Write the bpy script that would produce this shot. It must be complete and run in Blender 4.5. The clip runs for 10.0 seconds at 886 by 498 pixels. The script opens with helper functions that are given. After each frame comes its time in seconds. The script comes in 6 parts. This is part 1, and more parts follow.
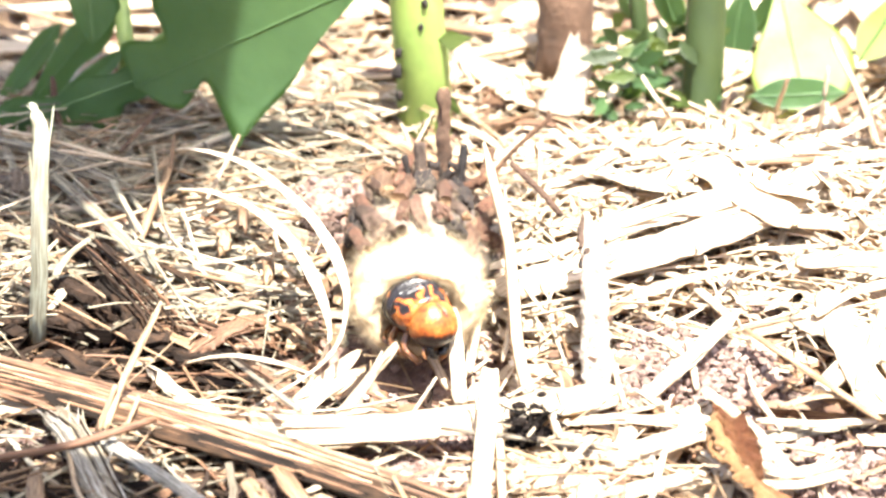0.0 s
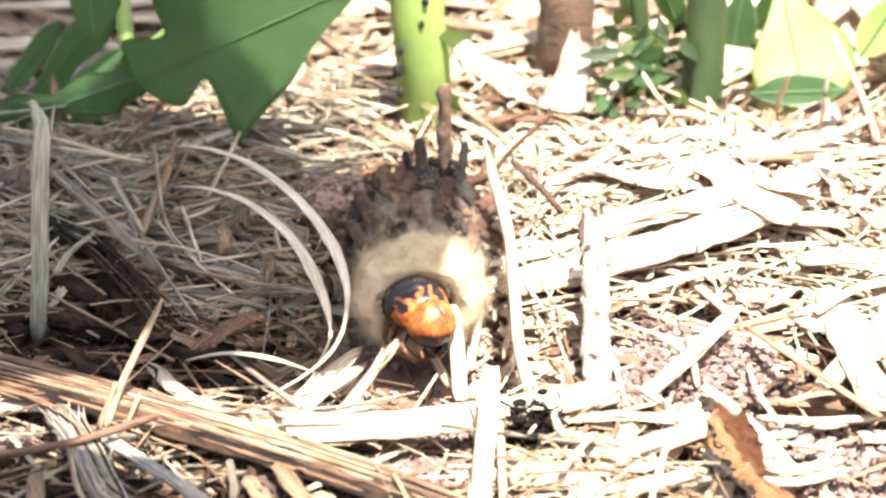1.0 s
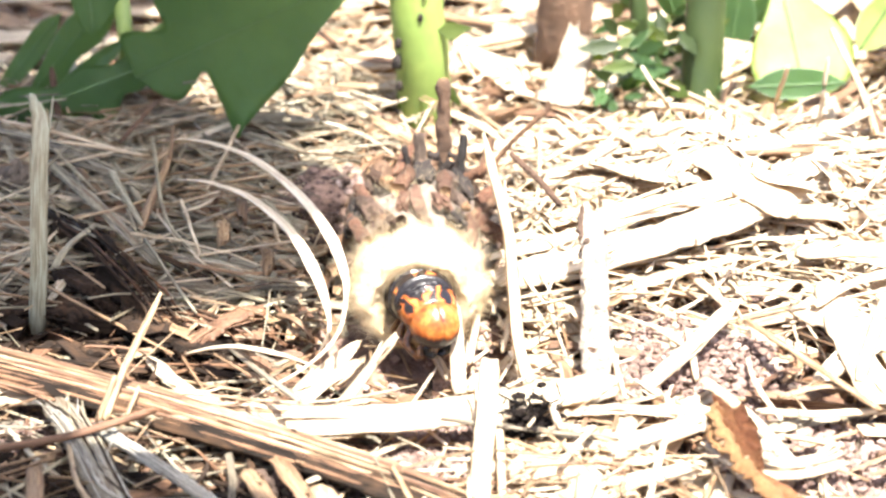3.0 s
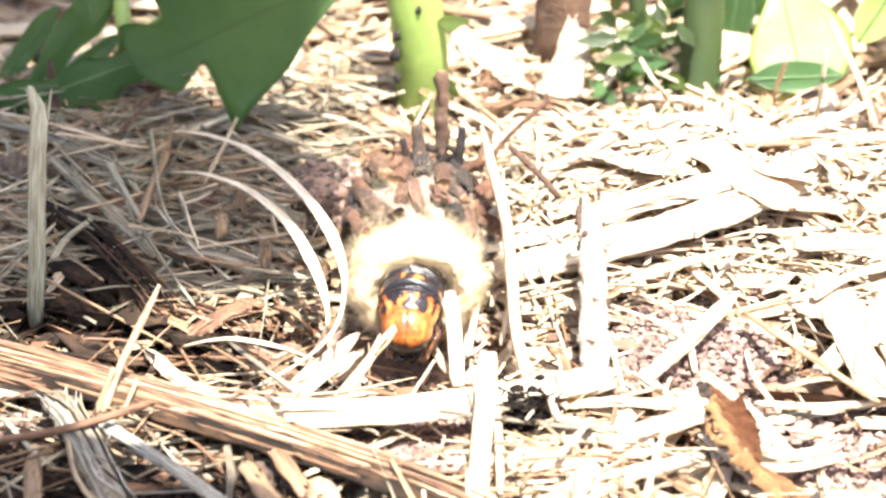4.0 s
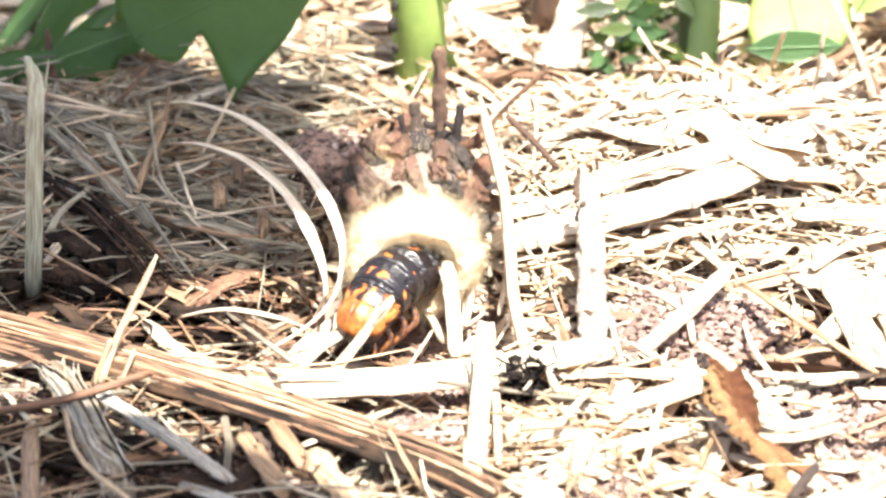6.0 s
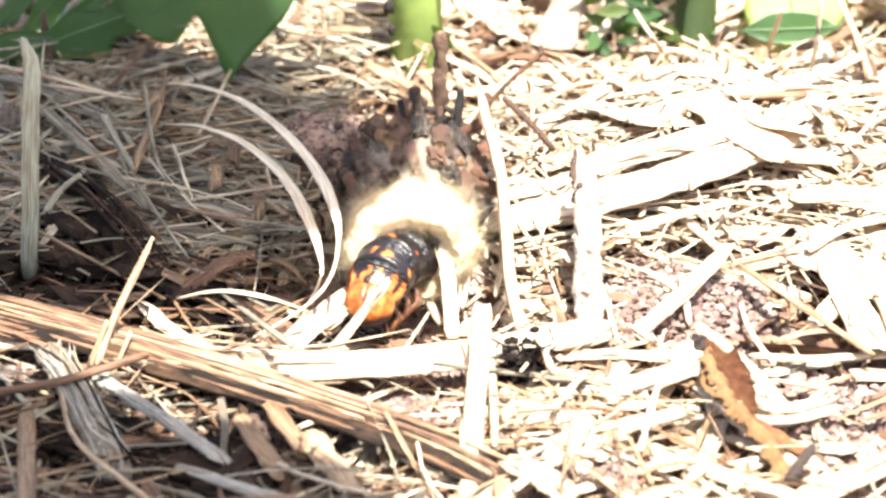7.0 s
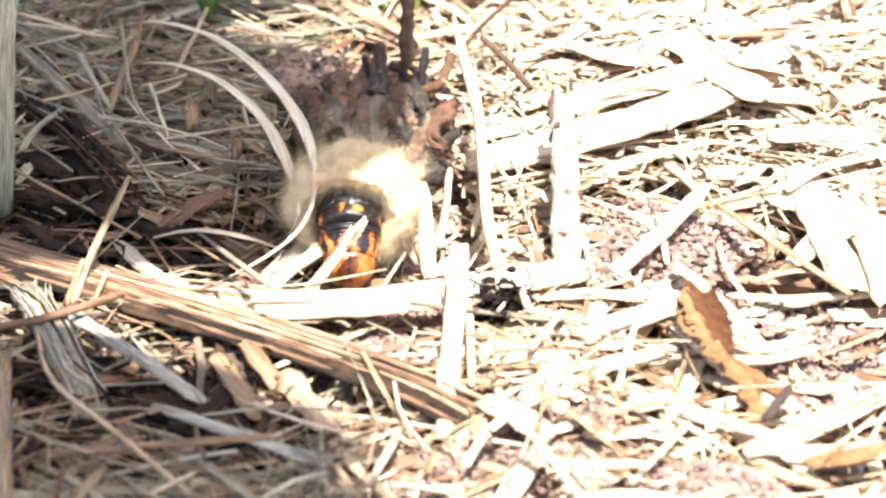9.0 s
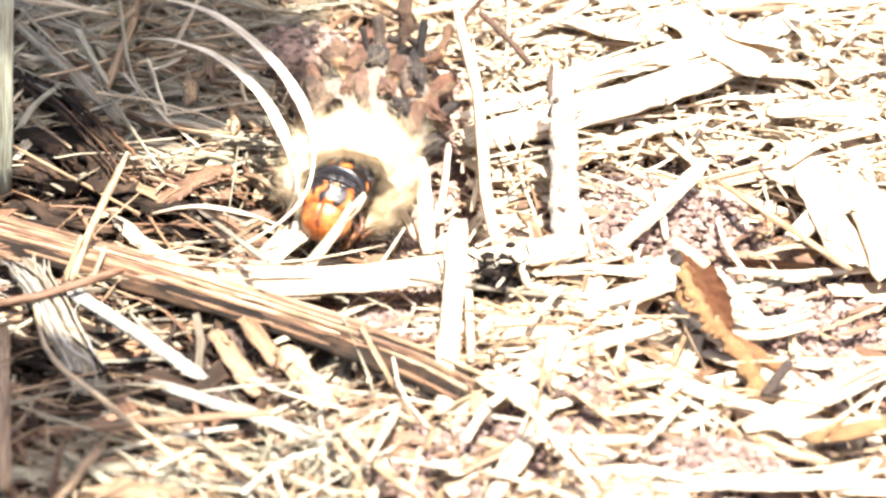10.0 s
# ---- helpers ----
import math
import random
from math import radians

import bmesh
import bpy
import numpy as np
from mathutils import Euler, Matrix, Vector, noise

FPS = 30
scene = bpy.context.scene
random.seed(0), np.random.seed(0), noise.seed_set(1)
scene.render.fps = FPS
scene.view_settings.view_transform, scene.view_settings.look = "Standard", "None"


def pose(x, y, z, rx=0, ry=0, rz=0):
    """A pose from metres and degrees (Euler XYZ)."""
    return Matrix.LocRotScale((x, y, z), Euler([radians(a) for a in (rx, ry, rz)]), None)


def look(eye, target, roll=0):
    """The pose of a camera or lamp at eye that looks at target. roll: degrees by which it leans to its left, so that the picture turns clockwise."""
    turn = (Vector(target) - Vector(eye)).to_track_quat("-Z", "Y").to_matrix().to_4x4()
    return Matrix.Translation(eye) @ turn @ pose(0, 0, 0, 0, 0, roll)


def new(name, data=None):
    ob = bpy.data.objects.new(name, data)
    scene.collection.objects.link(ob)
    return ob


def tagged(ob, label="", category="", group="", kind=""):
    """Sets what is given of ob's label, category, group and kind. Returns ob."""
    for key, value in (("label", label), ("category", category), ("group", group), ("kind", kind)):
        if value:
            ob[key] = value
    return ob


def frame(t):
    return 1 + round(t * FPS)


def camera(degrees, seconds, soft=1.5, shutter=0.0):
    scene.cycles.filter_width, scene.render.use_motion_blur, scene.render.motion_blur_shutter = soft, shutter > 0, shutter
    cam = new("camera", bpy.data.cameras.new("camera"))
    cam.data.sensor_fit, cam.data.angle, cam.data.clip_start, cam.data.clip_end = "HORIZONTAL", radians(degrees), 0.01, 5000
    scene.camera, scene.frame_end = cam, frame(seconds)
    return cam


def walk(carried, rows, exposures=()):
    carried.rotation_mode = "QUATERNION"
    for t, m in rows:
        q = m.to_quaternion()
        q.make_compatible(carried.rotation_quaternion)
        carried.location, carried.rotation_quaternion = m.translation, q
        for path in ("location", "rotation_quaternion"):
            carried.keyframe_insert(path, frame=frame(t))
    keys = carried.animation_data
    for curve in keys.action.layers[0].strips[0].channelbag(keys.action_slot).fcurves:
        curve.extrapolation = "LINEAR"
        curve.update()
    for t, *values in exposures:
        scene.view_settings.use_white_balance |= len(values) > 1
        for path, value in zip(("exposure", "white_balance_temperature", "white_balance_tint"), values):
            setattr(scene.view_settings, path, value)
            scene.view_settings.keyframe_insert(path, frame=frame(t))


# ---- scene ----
cam = camera(14.0, 10.0, soft=2.6)
walk(cam, [
    (0.0, pose(0.00220, -0.28500, 0.14387, 65.000, -0.000, 0.000)),
    (0.5, pose(0.00220, -0.28497, 0.14386, 64.950, 0.025, -0.002)),
    (1.0, pose(0.00220, -0.28497, 0.14386, 64.955, 0.037, -0.005)),
    (1.5, pose(0.00220, -0.28494, 0.14385, 64.920, 0.028, -0.015)),
    (2.0, pose(0.00220, -0.28487, 0.14381, 64.823, 0.029, -0.030)),
    (2.5, pose(0.00220, -0.28490, 0.14382, 64.854, 0.039, -0.022)),
    (4.0, pose(0.00220, -0.28481, 0.14378, 64.729, 0.018, -0.042)),
    (4.5, pose(0.00220, -0.28467, 0.14371, 64.542, 0.030, -0.099)),
    (5.0, pose(0.00220, -0.28459, 0.14367, 64.424, 0.013, -0.073)),
    (5.5, pose(0.00220, -0.28454, 0.14365, 64.365, 0.018, -0.067)),
    (7.0, pose(0.00220, -0.28426, 0.14351, 63.969, -0.012, -0.129)),
    (7.5, pose(0.00220, -0.28418, 0.14347, 63.861, -0.009, -0.161)),
    (8.0, pose(0.00220, -0.28411, 0.14343, 63.755, -0.064, -0.182)),
    (8.5, pose(0.00221, -0.28389, 0.14331, 63.440, -0.149, -0.302)),
    (9.0, pose(0.00221, -0.28358, 0.14315, 63.011, -0.245, -0.418)),
    (9.5, pose(0.00222, -0.28322, 0.14294, 62.482, -0.226, -0.532)),
    (10.0, pose(0.00222, -0.28332, 0.14300, 62.628, -0.159, -0.479)),
], [(0.0, 2.65), (0.6, 2.48), (1.0, 2.38), (1.5, 2.52), (2.5, 2.56), (5.5, 2.52), (7.5, 2.43), (9.0, 2.43), (9.5, 2.34), (10.0, 2.5)])
cam.data.dof.use_dof = True
cam.data.dof.focus_distance = 0.318
cam.data.dof.aperture_fstop = 56.0

# ---- light: midday sun almost overhead, open blue sky ----
SUN_WAY = Vector((0.14, -0.28, 0.95)).normalized()
world = bpy.data.worlds.new("sky")
scene.world = world
world.use_nodes = True
wn = world.node_tree.nodes
sky = wn.new("ShaderNodeTexSky")
sky.sky_type = "NISHITA"
sky.sun_disc = False
sky.air_density, sky.dust_density = 0.7, 4.0
sky.sun_elevation = math.asin(SUN_WAY.z)
sky.sun_rotation = math.atan2(SUN_WAY.x, SUN_WAY.y)
world.node_tree.links.new(sky.outputs[0], wn["Background"].inputs[0])
wn["Background"].inputs[1].default_value = 0.102
sun = new("sun", bpy.data.lights.new("sun", "SUN"))
sun.data.energy, sun.data.angle, sun.data.color = 5.0, radians(0.53), (1.0, 0.97, 0.91)
sun.matrix_basis = look(SUN_WAY * 10, (0, 0, 0))

MM = 0.001
rng = random.Random(7)


# ---- materials ----
def nodes_of(name):
    m = bpy.data.materials.new(name)
    m.use_nodes = True
    return m, m.node_tree.nodes, m.node_tree.links, m.node_tree.nodes["Principled BSDF"]


def ramp(n, l, value, stops):
    r = n.new("ShaderNodeValToRGB")
    while len(r.color_ramp.elements) < len(stops):
        r.color_ramp.elements.new(0.5)
    for e, (at, c) in zip(r.color_ramp.elements, stops):
        e.position, e.color = at, (*c, 1)
    l.new(value, r.inputs[0])
    return r.outputs[0]


def noise_tex(n, l, vector, scale, detail=4, rough=0.6):
    t = n.new("ShaderNodeTexNoise")
    t.inputs["Scale"].default_value, t.inputs["Detail"].default_value, t.inputs["Roughness"].default_value = scale, detail, rough
    if vector is not None:
        l.new(vector, t.inputs["Vector"])
    return t.outputs[0]


def mixed(n, l, fac, a, b, kind="MIX"):
    m = n.new("ShaderNodeMix")
    m.data_type, m.blend_type = "RGBA", kind
    for sock, v in ((m.inputs[0], fac), (m.inputs[6], a), (m.inputs[7], b)):
        if isinstance(v, (int, float)):
            sock.default_value = v
        elif isinstance(v, tuple):
            sock.default_value = (*v, 1)
        else:
            l.new(v, sock)
    return m.outputs[2]


def bump(n, l, b, height, strength, dist):
    k = n.new("ShaderNodeBump")
    k.inputs["Strength"].default_value, k.inputs["Distance"].default_value = strength, dist
    l.new(height, k.inputs["Height"])
    l.new(k.outputs[0], b.inputs["Normal"])


def piece_random(n, l):
    """One random number a piece, whether it is an object or an island of a larger mesh."""
    a = n.new("ShaderNodeObjectInfo").outputs["Random"]
    b = n.new("ShaderNodeNewGeometry").outputs["Random Per Island"]
    s = n.new("ShaderNodeMath")
    l.new(a, s.inputs[0]), l.new(b, s.inputs[1])
    w = n.new("ShaderNodeMath")
    w.operation = "FRACT"
    l.new(s.outputs[0], w.inputs[0])
    return w.outputs[0]


def stretched_uv(n, l, across, along, shift):
    uv = n.new("ShaderNodeUVMap")
    mp = n.new("ShaderNodeMapping")
    mp.inputs["Scale"].default_value = (across, along, 1)
    cb = n.new("ShaderNodeCombineXYZ")
    k = n.new("ShaderNodeMath")
    k.operation = "MULTIPLY"
    k.inputs[1].default_value = 91.0
    l.new(shift, k.inputs[0])
    l.new(k.outputs[0], cb.inputs[2])
    l.new(uv.outputs[0], mp.inputs["Vector"])
    l.new(cb.outputs[0], mp.inputs["Location"])
    return mp.outputs[0]


def straw_material(name, stops, streak=0.7, stain=0.65, rough=0.5, shine=0.35, glow=0.25):
    """Dry grass: fibres along the blade, brown stains, a little light through it. UV in millimetres."""
    m, n, l, b = nodes_of(name)
    r = piece_random(n, l)
    base = ramp(n, l, r, stops)
    v = stretched_uv(n, l, 7.0, 0.22, r)
    fib = noise_tex(n, l, v, 1.0, 5, 0.65)
    fine = ramp(n, l, fib, [(0.36, (1 - streak, (1 - streak) * 0.85, (1 - streak) * 0.7)), (0.58, (1.0, 1.0, 1.0))])
    c = mixed(n, l, 1.0, base, fine, "MULTIPLY")
    v2 = stretched_uv(n, l, 0.9, 0.16, r)
    spots = noise_tex(n, l, v2, 1.0, 6, 0.7)
    sm = ramp(n, l, spots, [(0.48, (0, 0, 0)), (0.66, (stain,) * 3)])
    c = mixed(n, l, sm, c, (0.11, 0.06, 0.032))
    l.new(c, b.inputs["Base Color"])
    b.inputs["Roughness"].default_value = rough
    b.inputs["Specular IOR Level"].default_value = shine
    bump(n, l, b, fib, 0.7, 0.00012)
    tr = n.new("ShaderNodeBsdfTranslucent")
    l.new(mixed(n, l, 1.0, c, (1.1, 0.95, 0.74), "MULTIPLY"), tr.inputs[0])
    mx = n.new("ShaderNodeMixShader")
    mx.inputs[0].default_value = glow
    l.new(b.outputs[0], mx.inputs[1]), l.new(tr.outputs[0], mx.inputs[2])
    l.new(mx.outputs[0], n["Material Output"].inputs[0])
    return m


BLEACHED = straw_material("bleached_ribbon", [(0.0, (0.80, 0.75, 0.64)), (1.0, (0.76, 0.70, 0.58))], 0.35, 0.2, glow=0.35)
STRAW = straw_material("dry_straw", [(0.0, (0.42, 0.285, 0.17)), (0.3, (0.54, 0.41, 0.265)), (0.55, (0.27, 0.165, 0.096)), (0.8, (0.44, 0.305, 0.18)), (1.0, (0.16, 0.092, 0.056))])
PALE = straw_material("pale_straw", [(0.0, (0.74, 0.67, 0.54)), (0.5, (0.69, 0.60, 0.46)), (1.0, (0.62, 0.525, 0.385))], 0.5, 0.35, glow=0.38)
# weathered grey, cooled further to carry the hue of the left side's shade
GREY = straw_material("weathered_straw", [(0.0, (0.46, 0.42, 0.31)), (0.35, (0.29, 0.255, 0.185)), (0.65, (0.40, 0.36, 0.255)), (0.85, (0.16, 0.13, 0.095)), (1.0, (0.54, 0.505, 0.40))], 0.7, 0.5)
GREEN_STRAW = straw_material("half_green_straw", [(0.0, (0.46, 0.48, 0.37)), (1.0, (0.41, 0.43, 0.33))], 0.5, 0.4)
BROWN = straw_material("brown_stalk", [(0.0, (0.24, 0.132, 0.074)), (0.5, (0.15, 0.076, 0.042)), (0.8, (0.20, 0.118, 0.076)), (1.0, (0.10, 0.05, 0.03))], 0.8, 0.7, 0.6, 0.3, 0.03)
RUST = straw_material("rusty_fibre", [(0.0, (0.12, 0.056, 0.028)), (0.5, (0.06, 0.025, 0.013)), (1.0, (0.16, 0.085, 0.045))], 0.8, 0.6, 0.65, 0.25, 0.02)
# near-black for rotten bark, and for shade painted into hollows and gaps
DARK = straw_material("rot_and_shade_black", [(0.0, (0.032, 0.021, 0.015)), (1.0, (0.012, 0.009, 0.007))], 0.7, 0.4, 0.85, 0.1, 0.0)


def ridged_material():
    """Split dead stalk: dark rusty grooves between tan and cream ridges that run its whole length."""
    m, n, l, b = nodes_of("ridged_stalk")
    r = piece_random(n, l)
    wide = noise_tex(n, l, stretched_uv(n, l, 1.5, 0.022, r), 1.0, 4, 0.6)
    c = ramp(n, l, wide, [(0.32, (0.045, 0.019, 0.011)), (0.42, (0.14, 0.07, 0.038)), (0.49, (0.40, 0.28, 0.165)), (0.54, (0.08, 0.034, 0.018)), (0.62, (0.24, 0.14, 0.078)), (0.72, (0.05, 0.023, 0.014))])
    fine = noise_tex(n, l, stretched_uv(n, l, 9.0, 0.2, r), 1.0, 5, 0.65)
    c = mixed(n, l, 1.0, c, ramp(n, l, fine, [(0.35, (0.45, 0.4, 0.36)), (0.6, (1.1, 1.1, 1.1))]), "MULTIPLY")
    spots = noise_tex(n, l, stretched_uv(n, l, 0.5, 0.12, r), 1.0, 6, 0.7)
    c = mixed(n, l, ramp(n, l, spots, [(0.52, (0, 0, 0)), (0.66, (0.8,) * 3)]), c, (0.07, 0.04, 0.025))
    l.new(c, b.inputs["Base Color"])
    b.inputs["Roughness"].default_value = 0.6
    bump(n, l, b, wide, 1.0, 0.0006)
    return m


RIDGED = ridged_material()
SPLINTER = straw_material("grey_splinter", [(0.0, (0.46, 0.44, 0.385)), (1.0, (0.42, 0.395, 0.34))], 0.75, 0.45)


def solid_material(name, stops, scale, rough=0.8, bumpiness=0.6, dist=0.0003, shine=0.3, second=(0.06, 0.04, 0.03), amount=0.5):
    m, n, l, b = nodes_of(name)
    co = n.new("ShaderNodeTexCoord").outputs["Object"]
    r = piece_random(n, l)
    base = ramp(n, l, r, stops)
    big = noise_tex(n, l, co, scale, 6, 0.7)
    c = mixed(n, l, ramp(n, l, big, [(0.42, (0, 0, 0)), (0.68, (amount,) * 3)]), base, second)
    fine = noise_tex(n, l, co, scale * 6, 5, 0.7)
    c = mixed(n, l, 1.0, c, ramp(n, l, fine, [(0.3, (0.6, 0.6, 0.6)), (0.7, (1.15, 1.12, 1.1))]), "MULTIPLY")
    l.new(c, b.inputs["Base Color"])
    b.inputs["Roughness"].default_value = rough
    b.inputs["Specular IOR Level"].default_value = shine
    bump(n, l, b, fine, bumpiness, dist)
    return m


SOIL = solid_material("garden_soil", [(0.0, (0.27, 0.18, 0.14)), (0.5, (0.29, 0.195, 0.155)), (1.0, (0.23, 0.15, 0.118))], 260, 0.95, 0.9, 0.0005, 0.15, (0.10, 0.062, 0.048), 0.7)
# soil darkened for dark clods and for shade painted into the hollows
DARKSOIL = solid_material("dark_and_shaded_soil", [(0.0, (0.10, 0.068, 0.054)), (0.5, (0.13, 0.09, 0.072)), (1.0, (0.07, 0.048, 0.038))], 260, 0.95, 0.9, 0.0005, 0.15, (0.03, 0.02, 0.016), 0.8)
CRUMB = solid_material("soil_crumb", [(0.0, (0.18, 0.115, 0.095)), (0.35, (0.26, 0.185, 0.158)), (0.55, (0.11, 0.07, 0.058)), (0.8, (0.30, 0.22, 0.19)), (0.93, (0.27, 0.19, 0.165)), (1.0, (0.52, 0.44, 0.39))], 900, 0.9, 0.6, 0.0002, 0.2)
BARK = solid_material("twig_bark", [(0.0, (0.085, 0.05, 0.033)), (0.3, (0.17, 0.08, 0.043)), (0.5, (0.10, 0.072, 0.055)), (0.75, (0.21, 0.115, 0.065)), (1.0, (0.06, 0.042, 0.034))], 520, 0.8, 1.0, 0.0007, 0.3, (0.05, 0.032, 0.024), 0.6)
CHAR = solid_material("blackened_bark", [(0.0, (0.012, 0.009, 0.008)), (1.0, (0.035, 0.024, 0.018))], 500, 0.7, 0.9, 0.0003, 0.3, (0.02, 0.016, 0.014), 0.7)
CHIP = solid_material("bark_chip", [(0.0, (0.21, 0.11, 0.07)), (0.25, (0.27, 0.165, 0.092)), (0.45, (0.08, 0.05, 0.037)), (0.65, (0.28, 0.135, 0.084)), (0.85, (0.15, 0.106, 0.084)), (1.0, (0.26, 0.15, 0.088))], 640, 0.8, 1.0, 0.0009, 0.25, (0.045, 0.028, 0.02), 0.75)
# near-black that paints the shade of a small hole onto debris
HOLE_BLACK = solid_material("hole_shade_black", [(0.0, (0.006, 0.005, 0.004)), (1.0, (0.012, 0.009, 0.008))], 700, 0.9, 0.9, 0.0003, 0.1, (0.03, 0.02, 0.014), 0.4)
CUT = solid_material("broken_wood", [(0.0, (0.36, 0.22, 0.11)), (1.0, (0.28, 0.16, 0.085))], 600, 0.8, 0.8, 0.0002)
LICHEN = solid_material("grey_twig", [(0.0, (0.72, 0.64, 0.55)), (1.0, (0.68, 0.60, 0.50))], 1900, 0.85, 1.0, 0.0005, 0.25, (0.13, 0.07, 0.045), 0.9)
SPLINT = solid_material("pale_wood", [(0.0, (0.80, 0.71, 0.57)), (1.0, (0.76, 0.66, 0.52))], 300, 0.8, 0.9, 0.0005, 0.2, (0.36, 0.24, 0.15), 0.6)
OLDWOOD = solid_material("old_wood", [(0.0, (0.15, 0.12, 0.095)), (1.0, (0.11, 0.085, 0.066))], 240, 0.85, 1.0, 0.0006, 0.2, (0.07, 0.055, 0.045), 0.7)
STAKE = solid_material("wood_stake", [(0.0, (0.15, 0.088, 0.055)), (1.0, (0.13, 0.078, 0.05))], 120, 0.8, 0.8, 0.0006)
SILKBAG = solid_material("dusty_silk", [(0.0, (0.235, 0.197, 0.168)), (1.0, (0.205, 0.165, 0.138))], 480, 0.9, 1.0, 0.0004, 0.2, (0.17, 0.115, 0.088), 0.7)
DEADLEAF = solid_material("dead_leaf", [(0.0, (0.15, 0.055, 0.024)), (1.0, (0.13, 0.047, 0.02))], 420, 0.65, 1.0, 0.0004, 0.25, (0.24, 0.125, 0.05), 0.6)

YELLOWLEAF = solid_material("yellowed_leaf", [(0.0, (0.26, 0.155, 0.065)), (1.0, (0.23, 0.13, 0.055))], 520, 0.65, 1.0, 0.0004, 0.25, (0.14, 0.055, 0.02), 0.7)


def leaf_material(name, light, dark, glow=0.4):
    m, n, l, b = nodes_of(name)
    co = n.new("ShaderNodeTexCoord").outputs["Object"]
    k = noise_tex(n, l, co, 90, 4, 0.6)
    c = ramp(n, l, k, [(0.3, dark), (0.7, light)])
    fine = noise_tex(n, l, co, 900, 3, 0.6)
    l.new(c, b.inputs["Base Color"])
    b.inputs["Roughness"].default_value = 0.42
    b.inputs["Specular IOR Level"].default_value = 0.45
    bump(n, l, b, fine, 0.35, 0.0002)
    tr = n.new("ShaderNodeBsdfTranslucent")
    l.new(mixed(n, l, 1.0, c, (1.85, 1.75, 0.7), "MULTIPLY"), tr.inputs[0])
    mx = n.new("ShaderNodeMixShader")
    mx.inputs[0].default_value = glow
    l.new(b.outputs[0], mx.inputs[1]), l.new(tr.outputs[0], mx.inputs[2])
    l.new(mx.outputs[0], n["Material Output"].inputs[0])
    return m


LEAF = leaf_material("green_leaf", (0.115, 0.20, 0.09), (0.075, 0.14, 0.066), 0.42)
VEIN = leaf_material("leaf_vein", (0.12, 0.205, 0.075), (0.085, 0.155, 0.06), 0.3)
STEM = leaf_material("green_stem", (0.30, 0.38, 0.10), (0.13, 0.20, 0.05), 0.15)
# green darkened to hold the shade among the leafy weed's stems and leaves
DARKSTEM = leaf_material("shade_darkened_green", (0.045, 0.066, 0.018), (0.02, 0.034, 0.011), 0.1)
YOUNG = leaf_material("young_leaf", (0.14, 0.18, 0.05), (0.07, 0.11, 0.03), 0.25)
# leaf green lightened to carry the sun's glare on the broad leaf
PALELEAF = leaf_material("sun_glare_leaf", (0.40, 0.47, 0.22), (0.24, 0.33, 0.11), 0.35)


def insect_material(name, stops, rough, coat=0.3, scale=1500):
    m, n, l, b = nodes_of(name)
    co = n.new("ShaderNodeTexCoord").outputs["Object"]
    k = noise_tex(n, l, co, scale, 5, 0.65)
    l.new(ramp(n, l, k, stops), b.inputs["Base Color"])
    b.inputs["Roughness"].default_value = rough
    b.inputs["Specular IOR Level"].default_value = 0.35
    b.inputs["Coat Weight"].default_value = coat
    b.inputs["Coat Roughness"].default_value = 0.12
    bump(n, l, b, k, 0.5, 0.0001)
    return m


BLACK = insect_material("black_cuticle", [(0.35, (0.005, 0.004, 0.004)), (0.62, (0.011, 0.007, 0.006)), (0.8, (0.035, 0.015, 0.01))], 0.24, 0.1)


def cuticle_material():
    """Glossy black cuticle with orange markings; the mesh's pigment attribute says where they lie."""
    m, n, l, b = nodes_of("marked_cuticle")
    co = n.new("ShaderNodeTexCoord").outputs["Object"]
    pig = n.new("ShaderNodeAttribute")
    pig.attribute_name = "pigment"
    broad = noise_tex(n, l, co, 620, 6, 0.72)
    k = n.new("ShaderNodeMath")
    k.operation = "MULTIPLY_ADD"
    k.inputs[1].default_value, k.inputs[2].default_value = 1.5, -0.75
    l.new(broad, k.inputs[0])
    s = n.new("ShaderNodeMath")
    l.new(pig.outputs["Fac"], s.inputs[0]), l.new(k.outputs[0], s.inputs[1])
    c = ramp(n, l, s.outputs[0], [(0.28, (0.007, 0.005, 0.005)), (0.44, (0.04, 0.014, 0.008)), (0.54, (0.17, 0.035, 0.006)), (0.74, (0.28, 0.082, 0.015)), (1.0, (0.42, 0.18, 0.045))])
    l.new(c, b.inputs["Base Color"])
    fine = noise_tex(n, l, co, 2600, 4, 0.6)
    b.inputs["Roughness"].default_value = 0.33
    b.inputs["Specular IOR Level"].default_value = 0.4
    b.inputs["Coat Weight"].default_value = 0.15
    b.inputs["Coat Roughness"].default_value = 0.1
    bump(n, l, b, fine, 0.6, 0.00012)
    return m


CUTICLE = cuticle_material()
AMBER = insect_material("amber_leg", [(0.36, (0.02, 0.009, 0.006)), (0.5, (0.11, 0.04, 0.014)), (0.68, (0.26, 0.12, 0.04))], 0.3)


